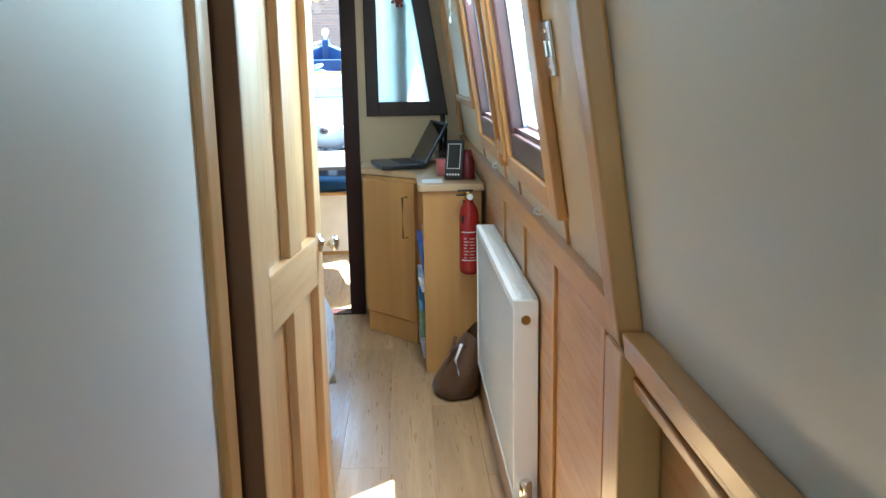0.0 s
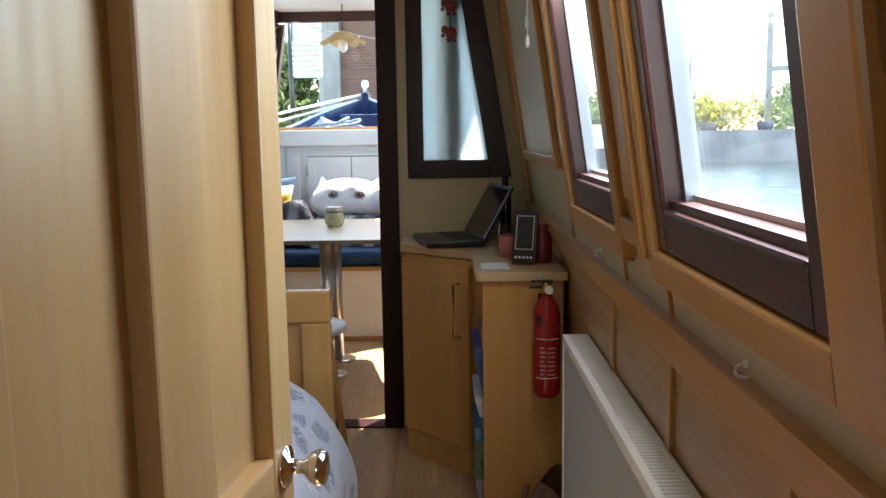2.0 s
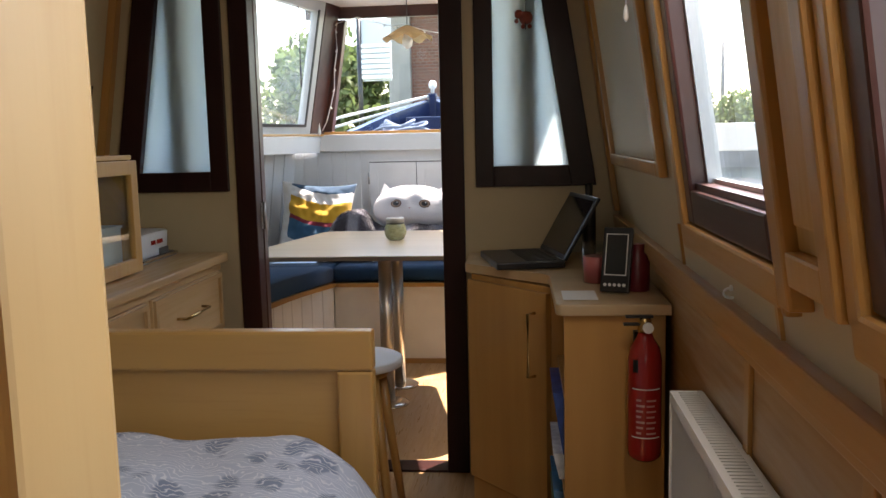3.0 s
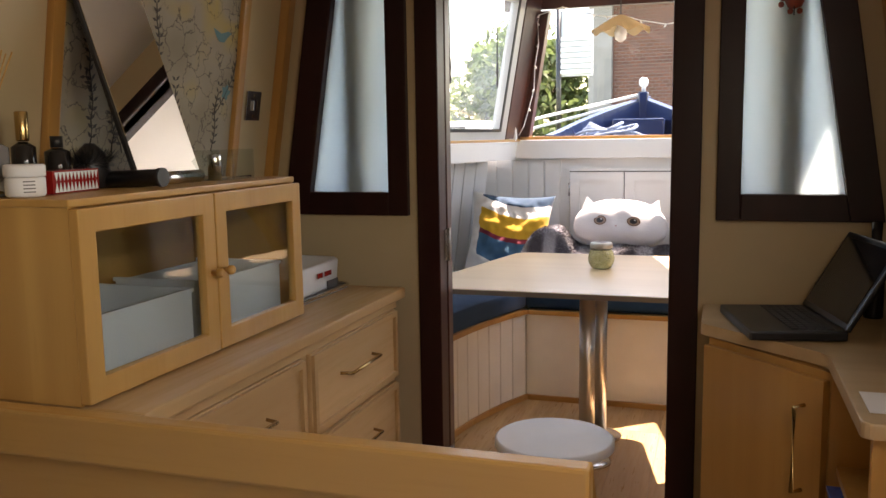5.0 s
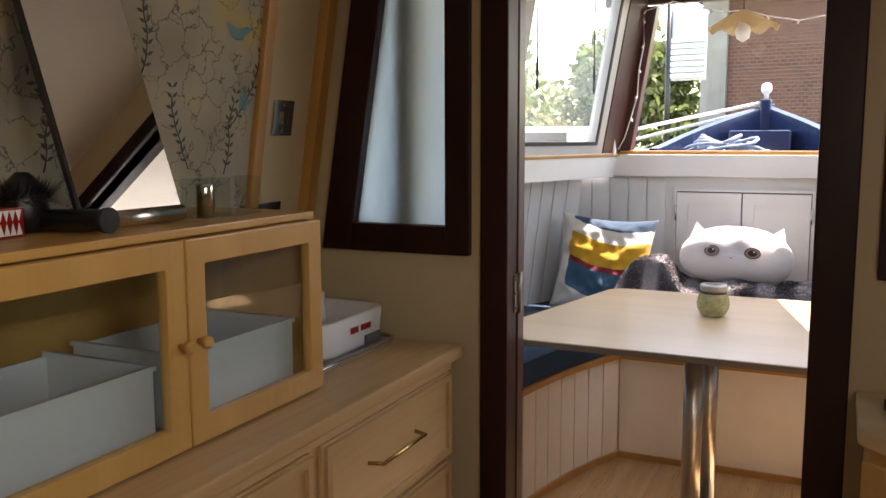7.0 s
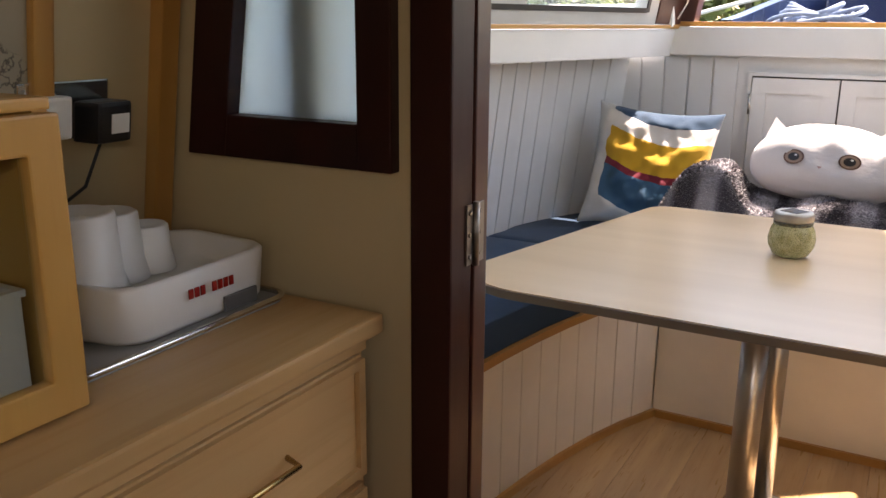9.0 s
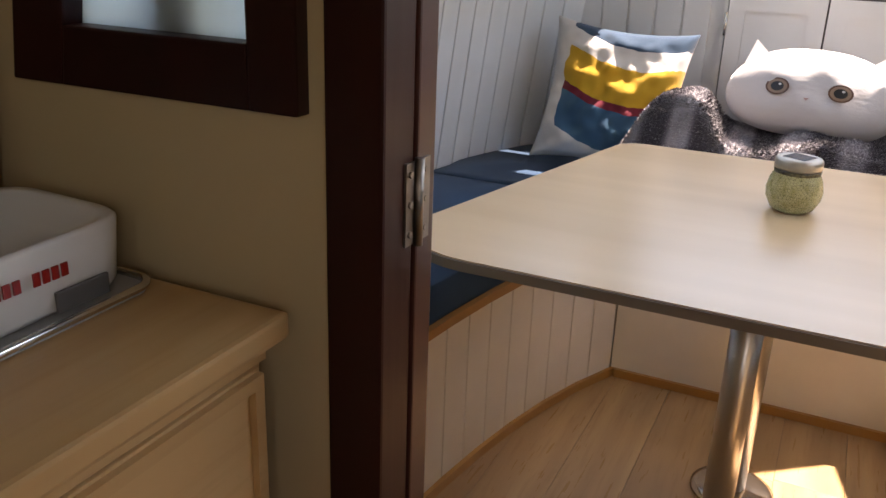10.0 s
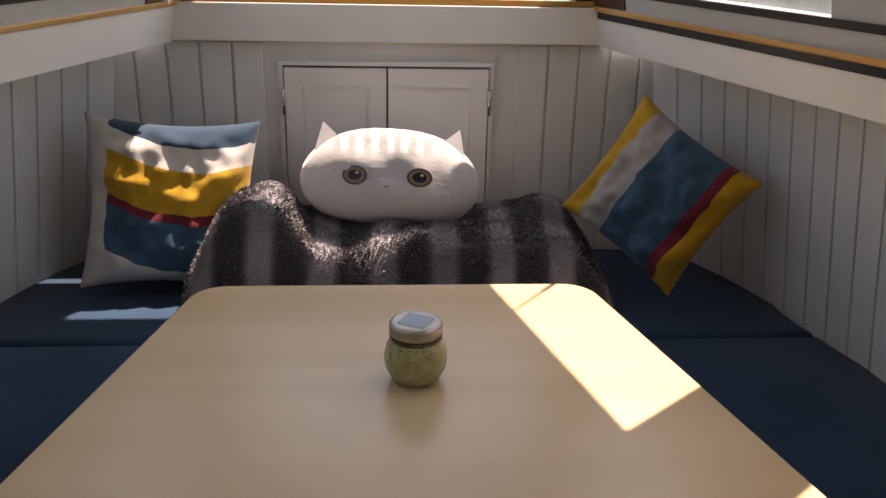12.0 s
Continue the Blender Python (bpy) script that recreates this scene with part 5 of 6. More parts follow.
def duvet():
    m, nt, p = nodes_of("floral_duvet")
    mp = coords(nt)
    w = noise_of(nt, mp, 7.0, 3.0)
    vv = mixed(nt, mp.outputs[0], w.outputs[1], 0.10)
    v1 = nt.nodes.new("ShaderNodeTexVoronoi")
    v1.inputs["Scale"].default_value = 15.0
    nt.links.new(vv, v1.inputs["Vector"])
    wv = nt.nodes.new("ShaderNodeTexWave")
    wv.wave_type = "RINGS"
    wv.inputs["Scale"].default_value, wv.inputs["Distortion"].default_value, wv.inputs["Detail"].default_value = 16.0, 14.0, 3.0
    nt.links.new(vv, wv.inputs["Vector"])
    blob = ramp(nt, v1.outputs["Distance"], [(0.36, (0.22, 0.27, 0.36)), (0.46, (0.50, 0.55, 0.62))])
    lines = ramp(nt, wv.outputs["Fac"], [(0.22, (0, 0, 0)), (0.5, (1, 1, 1)), (0.78, (0, 0, 0))])
    nt.links.new(mixed(nt, blob.outputs[0], (0.80, 0.81, 0.82), nt_scale(nt, lines.outputs[0], 0.95)), p.inputs["Base Color"])
    p.inputs["Roughness"].default_value = 0.85
    p.inputs["Sheen Weight"].default_value = 0.2
    f = noise_of(nt, mp, 500.0, 2.0)
    bump(nt, p, f.outputs[0], 0.25, 0.001)
    bm = bmesh.new()
    nx, ny = 56, 60
    grid = []
    for j in range(ny + 1):
        row = []
        y = 1.92 + (3.676 - 1.92) * j / ny
        for i in range(nx + 1):
            s = 1.56 * i / nx
            e = 0.045 * noise.noise((s * 3, y * 2.5, 1)) + 0.015 * noise.noise((s * 9, y * 8, 3))
            end = min(1.0, (3.676 - y) / 0.09)
            if s < 1.17:
                x, z = -1.24 + s, 0.635 + e
                z -= 0.06 * max(0, (s - 1.02) / 0.15) ** 2
            else:
                t = (s - 1.17) / 0.39
                x, z = -0.07 + 0.085 * math.sin(min(1, t * 2.2) * 1.57) + 0.35 * e, 0.575 - 0.39 * t + 0.3 * e
            z = z - 0.075 * (1 - end) ** 2
            row.append(bm.verts.new((x, y, z)))
        grid.append(row)
    for j in range(ny):
        for i in range(nx):
            bm.faces.new((grid[j][i], grid[j][i + 1], grid[j + 1][i + 1], grid[j + 1][i]))
    ob = single("duvet", bm, m, "rumpled white and blue-grey floral duvet on the bed", "duvet", smooth=True)
    so = ob.modifiers.new("thickness", "SOLIDIFY")
    so.thickness, so.offset = 0.03, -1.0


duvet()

# ---- dinette: panelling, soft things, table things, hangings ----
def boards():
    n = 26
    for F, owner in ((HL, wl), (HR, wr)):
        for i in range(n):
            y0 = 5.06 + (7.135 - 5.06) * i / n
            y1 = 5.06 + (7.135 - 5.06) * (i + 1) / n - 0.006
            part("board", wallbox(F, (y0, y1, 0.44, 1.14, 0.0, 0.008), bev=0.0025), WHITE_B, owner)
    xs = [-1.31 + 0.088 * i for i in range(22)]
    for x in xs:
        if x + 0.082 < -0.655 or x > -0.06:
            part("board", B((x, x + 0.082, 7.133, 7.1408, 0.44, 1.138), bev=0.0025), WHITE_B, fore)


boards()


def bow_cupboard():
    c = thing("bow_cupboard", "white panelled double cupboard doors in the bow wall", "cupboard")
    part("surround", B((-0.659, -0.647, 7.121, 7.140, 0.53, 1.078), (-0.071, -0.059, 7.121, 7.140, 0.53, 1.078), (-0.659, -0.059, 7.121, 7.140, 1.078, 1.09)), WHITE, c)
    # grey sheet behind the white doors; its colour darkens the gaps between them
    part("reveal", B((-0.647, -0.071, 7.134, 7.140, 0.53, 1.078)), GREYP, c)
    for x0, x1, hx in ((-0.643, -0.362, -0.647), (-0.356, -0.075, -0.071)):
        bm = bmesh.new()
        ring(bm, lambda q, z, dd: (q, dd, z), 0.05, x0, x1, 0.535, 1.072, 7.133, 7.114)
        d = part("door", bm, WHITE, c)
        part("panel", B((x0 + 0.05, x1 - 0.05, 7.123, 7.132, 0.585, 1.022)), WHITE, d)
        for z in (0.60, 0.98):
            bm = bmesh.new()
            lathe(bm, [(0.005, z - 0.035), (0.005, z + 0.035)], 10, (hx, 7.112, 0))
            part("hinge", bm, STEEL, d)
    part("catch", B((-0.366, -0.352, 7.106, 7.113, 0.86, 0.90), bev=0.002), STEEL, c, "small metal catch")


bow_cupboard()


def stripes(name, bands, slope=0.0, curve=0.0, margin=None):
    """Bold woven bands across a cushion, in the cushion's own coordinates."""
    m, nt, p = nodes_of(name)
    tc = nt.nodes.new("ShaderNodeTexCoord")
    sx = nt.nodes.new("ShaderNodeSeparateXYZ")
    nt.links.new(tc.outputs["Object"], sx.inputs[0])
    n = noise_of(nt, tc, 5.0, 2.0)
    def math2(op, a, b):
        k = nt.nodes.new("ShaderNodeMath")
        k.operation = op
        for s, v in zip(k.inputs, (a, b)):
            if isinstance(v, float):
                s.default_value = v
            else:
                nt.links.new(v, s)
        return k.outputs[0]
    v = math2("ADD", sx.outputs[2], math2("MULTIPLY", sx.outputs[0], slope))
    v = math2("ADD", v, math2("MULTIPLY", math2("MULTIPLY", sx.outputs[0], sx.outputs[0]), curve))
    v = math2("ADD", v, math2("MULTIPLY", n.outputs[0], 0.02))
    v = math2("ADD", math2("MULTIPLY", v, 2.0), 0.5)
    r = ramp(nt, v, bands)
    r.color_ramp.interpolation = "CONSTANT"
    col = r.outputs[0]
    if margin is not None:
        col = mixed(nt, col, W_, math2("LESS_THAN", math2("ADD", sx.outputs[0], math2("MULTIPLY", n.outputs[0], 0.03)), margin))
    f = noise_of(nt, tc, 420.0, 2.0)
    nt.links.new(mixed(nt, col, (0, 0, 0), nt_scale(nt, f.outputs[0], 0.22)), p.inputs["Base Color"])
    p.inputs["Roughness"].default_value = 0.9
    p.inputs["Sheen Weight"].default_value = 0.15
    bump(nt, p, f.outputs[0], 0.35, 0.0015)
    return m


def pillow_mesh(w, h, t, seed, corner=0.06, crease=0.026, n=40):
    """A stuffed square cushion standing in its own x-z plane, with drawn-out corners and creases."""
    bm = bmesh.new()
    front, back = [], []
    for j in range(n + 1):
        fr, bk = [], []
        for i in range(n + 1):
            u, v = 2 * i / n - 1, 2 * j / n - 1
            pull = 1 - corner * ((1 - u * u) * (abs(v) ** 3) + (1 - v * v) * (abs(u) ** 3))
            x, z = w / 2 * u * (1 - corner * (1 - v * v) * abs(u)), h / 2 * v * (1 - corner * (1 - u * u) * abs(v))
            e = max(0.0, (1 - u ** 4) * (1 - v ** 4)) ** 0.55
            wr = crease * noise.noise((u * 2.2 + seed, v * 3.1, seed)) + 0.5 * crease * noise.noise((u * 6 + seed, v * 6, 2 + seed))
            y = t / 2 * e + wr * e
            fr.append(bm.verts.new((x, -y - 0.002, z)))
            bk.append(bm.verts.new((x, y * 0.9 + 0.002, z)))
        front.append(fr)
        back.append(bk)
    for j in range(n):
        for i in range(n):
            bm.faces.new((front[j][i], front[j][i + 1], front[j + 1][i + 1], front[j + 1][i]))
            bm.faces.new((back[j][i], back[j + 1][i], back[j + 1][i + 1], back[j][i + 1]))
    for g in (lambda k: (front[0][k], back[0][k]), lambda k: (front[n][k], back[n][k]), lambda k: (front[k][0], back[k][0]), lambda k: (front[k][n], back[k][n])):
        for k in range(n):
            a, b = g(k), g(k + 1)
            bm.faces.new((a[0], b[0], b[1], a[1]))
    return bm


W_, Y_, R_, B_, N_, G_ = (0.70, 0.69, 0.66), (0.60, 0.34, 0.02), (0.20, 0.012, 0.03), (0.03, 0.115, 0.21), (0.012, 0.05, 0.10), (0.42, 0.42, 0.42)
SEAT = 0.535
mL = stripes("striped_linen", [(0.0, W_), (0.17, B_), (0.41, R_), (0.46, Y_), (0.68, W_), (0.80, N_)], 0.14, -1.3, -0.135)
pl = new("scatter_cushion", mesh_of("scatter_cushion", pillow_mesh(0.44, 0.45, 0.14, 3.0, 0.11, 0.028), mL, True))
pl.matrix_world = pose(-0.92, 6.875, SEAT + 0.222, -19, 0, 6) @ pose(0, 0, 0, 0, 4, 0)
tagged(pl, "striped linen cushion in white, yellow, red and blue", "cushion", "scatter cushions")
mR = stripes("striped_linen_bold", [(0.0, W_), (0.06, Y_), (0.26, R_), (0.32, B_), (0.62, G_), (0.76, Y_), (0.97, R_)], 0.0, 0.0)
pr = new("scatter_cushion", mesh_of("scatter_cushion", pillow_mesh(0.36, 0.37, 0.13, 8.0, 0.09, 0.036), mR, True))
pr.matrix_world = pose(0.315, 6.74, SEAT + 0.285, -16, 0, -36) @ pose(0, 0, 0, 0, -62, 0)
tagged(pr, "striped linen cushion standing on its corner, yellow, grey and blue", "cushion", "scatter cushions")


def tabby_plush():
    """Pale plush with soft grey stripes printed across the crown."""
    m, nt, p = nodes_of("tabby_plush")
    tc = nt.nodes.new("ShaderNodeTexCoord")
    sx = nt.nodes.new("ShaderNodeSeparateXYZ")
    nt.links.new(tc.outputs["Object"], sx.inputs[0])
    w = nt.nodes.new("ShaderNodeTexWave")
    w.inputs["Scale"].default_value, w.inputs["Distortion"].default_value, w.inputs["Detail"].default_value, w.inputs["Detail Scale"].default_value = 8.0, 2.2, 2.0, 6.0
    nt.links.new(tc.outputs["Object"], w.inputs["Vector"])
    crown = nt.nodes.new("ShaderNodeMapRange")
    crown.inputs[1].default_value, crown.inputs[2].default_value = 0.885, 0.92
    nt.links.new(sx.outputs[2], crown.inputs[0])
    k = mixed(nt, (0, 0, 0), ramp(nt, w.outputs["Fac"], [(0.35, (0, 0, 0)), (0.7, (1, 1, 1))]).outputs[0], crown.outputs[0])
    f = noise_of(nt, tc, 260.0, 2.0)
    c = mixed(nt, (0.68, 0.68, 0.69), (0.30, 0.30, 0.32), nt_scale(nt, k, 0.85))
    nt.links.new(mixed(nt, c, (0, 0, 0), nt_scale(nt, f.outputs[0], 0.2)), p.inputs["Base Color"])
    p.inputs["Roughness"].default_value, p.inputs["Sheen Weight"].default_value = 0.95, 0.4
    bump(nt, p, noise_of(nt, tc, 14.0, 3.0).outputs[0], 0.25, 0.006)
    return m


def animal_pillow():
    FUR, STRIPED = cloth("grey_plush", col=(0.66, 0.66, 0.67), weave=260, fuzz=0.5, relief=0.2), tabby_plush()
    a = thing("novelty_pillow", "pale grey plush pillow with ears and round eyes", "pillow")
    M = pose(-0.355, 6.90, 0.815, -20, 2, -6)
    bm = bmesh.new()
    n = 40
    front = []
    for s in (-1, 1):
        g = []
        for j in range(19):
            f = j / 18
            row = []
            for i in range(n):
                t = 2 * math.pi * i / n
                c, sn = math.cos(t), math.sin(t)
                rx = 0.238 * abs(c) ** (0.8 if sn > 0 else 0.6) * (1 if c >= 0 else -1) * (1 - 0.14 * max(0, sn))
                rz = (0.135 if sn > 0 else 0.118) * abs(sn) ** 0.85 * (1 if sn >= 0 else -1)
                dep = 0.085 * (1 - f ** 2.6) ** 0.6
                row.append(bm.verts.new((rx * f, s * dep + s * 0.016 * noise.noise((rx * f * 11, rz * f * 11, s)) * (1 - f * f), rz * f)) if f > 0 else None)
            if f == 0:
                p = bm.verts.new((0, s * 0.085, 0))
                row = [p] * n
            g.append(row)
        for j in range(18):
            for i in range(n):
                q = [g[j][i], g[j][(i + 1) % n], g[j + 1][(i + 1) % n], g[j + 1][i]]
                u = []
                for v in q:
                    if v not in u:
                        u.append(v)
                bm.faces.new(u)
    bmesh.ops.remove_doubles(bm, verts=bm.verts, dist=0.0004)
    bm.transform(M)
    part("body", bm, STRIPED, a, smooth=True)
    for x, tip in ((-0.145, -0.185), (0.14, 0.178)):
        bm = bmesh.new()
        v = [bm.verts.new(c) for c in ((x - 0.055, -0.022, 0.062), (x + 0.055, -0.022, 0.062), (tip, -0.004, 0.142), (x - 0.055, 0.022, 0.062), (x + 0.055, 0.022, 0.062), (tip, 0.004, 0.142))]
        for f in ((0, 1, 2), (5, 4, 3), (0, 3, 4, 1), (1, 4, 5, 2), (2, 5, 3, 0)):
            bm.faces.new([v[i] for i in f])
        bm.transform(M)
        part("ear", bm, FUR, a)
    for x, z in ((-0.083, 0.0), (0.083, 0.003)):
        for r, dz, mat, lab in ((0.031, 0.0, paint("eye_rim", (0.11, 0.05, 0.03), 0.5), ""), (0.026, 0.001, paint("eye_iris", (0.30, 0.20, 0.14), 0.4), ""), (0.017, 0.002, BLACK, ""), (0.004, 0.003, PAPER, "")):
            bm = bmesh.new()
            k = 18
            off = 0.006 if r < 0.005 else 0.0
            f = math.hypot((x) / 0.235, z / 0.11)
            yy = -0.085 * (1 - f ** 2.6) ** 0.6
            ring = [bm.verts.new((x + off + 1.05 * r * math.cos(2 * math.pi * i / k), yy - 0.0035 - dz - 0.35 * abs(0) + 0.16 * (r * math.cos(2 * math.pi * i / k)) * (1 if x > 0 else -1), z + off + 0.78 * r * math.sin(2 * math.pi * i / k))) for i in range(k)]
            bm.faces.new(ring)
            bm.transform(M)
            part("eye", bm, mat, a, "printed round eye")
    bm = bmesh.new()
    ring = [bm.verts.new(c) for c in ((-0.008, -0.089, -0.022), (0.008, -0.089, -0.022), (0.0, -0.089, -0.030))]
    bm.faces.new(ring)
    bm.transform(M)
    part("nose", bm, paint("nose_print", (0.4, 0.25, 0.24), 0.6), a)


animal_pillow()


def blanket():
    m, nt, p = nodes_of("plaid_fleece")
    tc = nt.nodes.new("ShaderNodeTexCoord")
    def checks(sc, turn):
        mp = nt.nodes.new("ShaderNodeMapping")
        mp.inputs["Rotation"].default_value = turn
        nt.links.new(tc.outputs["Object"], mp.inputs["Vector"])
        w = nt.nodes.new("ShaderNodeTexWave")
        w.inputs["Scale"].default_value, w.inputs["Distortion"].default_value = sc, 1.2
        nt.links.new(mp.outputs[0], w.inputs["Vector"])
        return w.outputs["Fac"]
    a, b = checks(2.1, (0, 0, 0)), checks(2.6, (0, 1.2, 1.57))
    f = noise_of(nt, tc, 90.0, 4.0)
    ca = ramp(nt, a, [(0.25, (0.045, 0.036, 0.05)), (0.5, (0.15, 0.13, 0.16)), (0.8, (0.55, 0.53, 0.57))])
    c = mixed(nt, ca.outputs[0], (0.03, 0.022, 0.032), nt_scale(nt, b, 0.5))
    c = mixed(nt, c, (0.0, 0.0, 0.0), nt_scale(nt, f.outputs[0], 0.3))
    nt.links.new(c, p.inputs["Base Color"])
    p.inputs["Roughness"].default_value = 0.95
    p.inputs["Sheen Weight"].default_value = 0.6
    bump(nt, p, f.outputs[0], 1.0, 0.008)
    bl = thing("blanket", "crumpled dark plaid fleece blanket on the seat", "blanket")
    bm = bmesh.new()
    nx, ny = 110, 44
    grid = []
    for j in range(ny + 1):
        v = j / ny
        row = []
        for i in range(nx + 1):
            u = i / nx
            x = -0.87 + 1.08 * u
            y = 6.66 + 0.46 * v
            edge = min(1, v / 0.12) ** 0.45 * min(1, u / 0.07) ** 0.5 * min(1, (1 - u) / 0.10) ** 0.5
            z = SEAT + 0.004 + edge * (0.165 + 0.035 * noise.noise((x * 5, y * 6, 2)) + 0.022 * noise.noise((x * 14, y * 13, 5)) - 0.05 * max(0.0, v - 0.5))
            z += 0.105 * math.exp(-((x + 0.69) / 0.10) ** 4 - ((y - 6.82) / 0.15) ** 4)
            z += 0.06 * math.exp(-((x - 0.07) / 0.10) ** 2 - ((y - 6.92) / 0.13) ** 2)
            y -= 0.02 * math.sin(u * 9) * (1 - v)
            row.append(bm.verts.new((x, y, z)))
        grid.append(row)
    for j in range(ny):
        for i in range(nx):
            bm.faces.new((grid[j][i], grid[j][i + 1], grid[j + 1][i + 1], grid[j + 1][i]))
    r2 = random.Random(9)
    tufts = bmesh.new()
    for k in range(26000):
        j, i = r2.randrange(ny), r2.randrange(nx)
        c = (grid[j][i].co + (grid[j + 1][i + 1].co - grid[j][i].co) * r2.random())
        nrm = (grid[j][i + 1].co - grid[j][i].co).cross(grid[j + 1][i].co - grid[j][i].co).normalized()
        d = (nrm + Vector((r2.uniform(-1, 1), r2.uniform(-1, 1), r2.uniform(-0.6, 0.6))) * 0.9).normalized()
        sd = d.cross(Vector((r2.uniform(-1, 1), r2.uniform(-1, 1), 0.3))).normalized() * 0.0022
        tufts.faces.new([tufts.verts.new(q) for q in (c - sd, c + sd, c + d * 0.010)])
    part("cover", bm, m, bl, smooth=True)
    tagged(part("fleece_nap", tufts, m, bl, "short fuzzy pile"), kind="stuff")


blanket()


def jar():
    j = thing("solar_jar", "crackled yellow-green glass jar with solar lid", "jar")
    m, nt, p = nodes_of("crackle_glass")
    mp = coords(nt)
    v = nt.nodes.new("ShaderNodeTexVoronoi")
    v.feature, v.inputs["Scale"].default_value = "DISTANCE_TO_EDGE", 210.0
    nt.links.new(mp.outputs[0], v.inputs["Vector"])
    n = noise_of(nt, mp, 60.0, 2.0)
    base = ramp(nt, n.outputs[0], [(0.3, (0.44, 0.44, 0.19)), (0.7, (0.68, 0.66, 0.39))])
    nt.links.new(mixed(nt, base.outputs[0], (0.12, 0.13, 0.06), ramp(nt, v.outputs[0], [(0.0, (1, 1, 1)), (0.06, (0, 0, 0))]).outputs[0]), p.inputs["Base Color"])
    p.inputs["Roughness"].default_value = 0.18
    p.inputs["Transmission Weight"].default_value = 0.25
    bump(nt, p, v.outputs[0], 0.5, 0.001)
    x, y, z = -0.323, 5.965, 0.7406
    bm = bmesh.new()
    lathe(bm, [(0.030, z), (0.040, z + 0.006), (0.050, z + 0.026), (0.052, z + 0.042), (0.048, z + 0.062), (0.041, z + 0.076), (0.039, z + 0.082)], 36, (x, y, 0))
    part("body", bm, m, j)
    bm = bmesh.new()
    lathe(bm, [(0.0425, z + 0.075), (0.0435, z + 0.082)], 36, (x, y, 0))
    part("mosaic_band", bm, paint("dark_mosaic", (0.10, 0.09, 0.05), 0.3, 0.8, 160.0), j, "dark beaded band")
    bm = bmesh.new()
    lathe(bm, [(0.0425, z + 0.083), (0.0435, z + 0.086), (0.0435, z + 0.099), (0.041, z + 0.103), (0.036, z + 0.104)], 36, (x, y, 0))
    part("lid", bm, paint("dull_lid", (0.42, 0.39, 0.33), 0.42, 0.1, 40.0, 0.05, 0.7), j, "dull metal lid")
    bm = bmesh.new()
    bm.faces.new([bm.verts.new((x + 0.033 * math.cos(t), y + 0.033 * math.sin(t), z + 0.1048)) for t in (0.3, 1.87, 3.44, 5.01)])
    part("solar_cell", bm, paint("solar_cell", (0.05, 0.06, 0.09), 0.12), j, "square dark solar cell")


jar()


def lampshade():
    l = thing("pendant_shade", "scalloped paper pendant shade with fairy lights", "lamp shade")
    m, nt, p = nodes_of("shade_paper")
    p.inputs["Base Color"].default_value = (0.50, 0.36, 0.19, 1)
    p.inputs["Roughness"].default_value = 0.7
    p.inputs["Transmission Weight"].default_value = 0.0
    tl = nt.nodes.new("ShaderNodeBsdfTranslucent")
    tl.inputs[0].default_value = (0.52, 0.37, 0.19, 1)
    mx = nt.nodes.new("ShaderNodeMixShader")
    mx.inputs[0].default_value = 0.5
    nt.links.new(p.outputs[0], mx.inputs[1])
    nt.links.new(tl.outputs[0], mx.inputs[2])
    nt.links.new(mx.outputs[0], nt.nodes["Material Output"].inputs[0])
    cx, cy = -0.353, 6.82
    bm = bmesh.new()
    n = 48
    rings = []
    for r, z in ((0.012, 1.832), (0.05, 1.815), (0.10, 1.785), (0.138, 1.757)):
        rings.append([bm.verts.new((cx + r * math.cos(2 * math.pi * i / n), cy + r * math.sin(2 * math.pi * i / n), z + (0.012 * math.cos(8 * 2 * math.pi * i / n) if r > 0.13 else 0))) for i in range(n)])
    for a, b in zip(rings, rings[1:]):
        for i in range(n):
            bm.faces.new((a[i], a[(i + 1) % n], b[(i + 1) % n], b[i]))
    part("shade", bm, m, l)
    bm = bmesh.new()
    lathe(bm, [(0.006, 1.705), (0.026, 1.72), (0.03, 1.75), (0.012, 1.80)], 16, (cx, cy, 0))
    part("bulb", bm, PAPER, l, "unlit frosted bulb")
    bm = bmesh.new()
    tube(bm, [(cx, cy, 1.83), (cx, cy, 1.99)], 0.003, 6)
    part("flex", bm, BLACK, l)
    f = thing("fairy_lights", "string of white fairy lights round the bow window", "string lights")
    pts = [(-1.14, 7.16, 1.28), (-1.11, 7.15, 1.33), (-1.085, 7.16, 1.42), (-1.06, 7.17, 1.52), (-1.055, 7.17, 1.64), (-1.035, 7.17, 1.75), (-1.04, 7.17, 1.86), (-1.03, 7.17, 1.90), (-0.9, 7.12, 1.925), (-0.72, 7.0, 1.86), (-0.66, 6.97, 1.845), (-0.585, 6.95, 1.845), (-0.5, 6.98, 1.82), (-0.38, 7.02, 1.80), (-0.25, 7.1, 1.83), (-0.16, 7.17, 1.88)]
    bm = bmesh.new()
    tube(bm, pts, 0.0028, 6)
    part("cable", bm, PAPER, f)
    for k in range(2, 15):
        a = Vector(pts[k])
        bm = bmesh.new()
        tube(bm, [a, a + Vector((0.008 * (-1) ** k, -0.006, -0.014))], 0.004, 6)
        part("bulb", bm, PAPER, f)
    part("battery_box", B((-1.185, -1.15, 7.13, 7.17, 1.252, 1.345), bev=0.005), PAPER, f, "white battery box")
    f.location = (0.232, -0.10, -0.01)


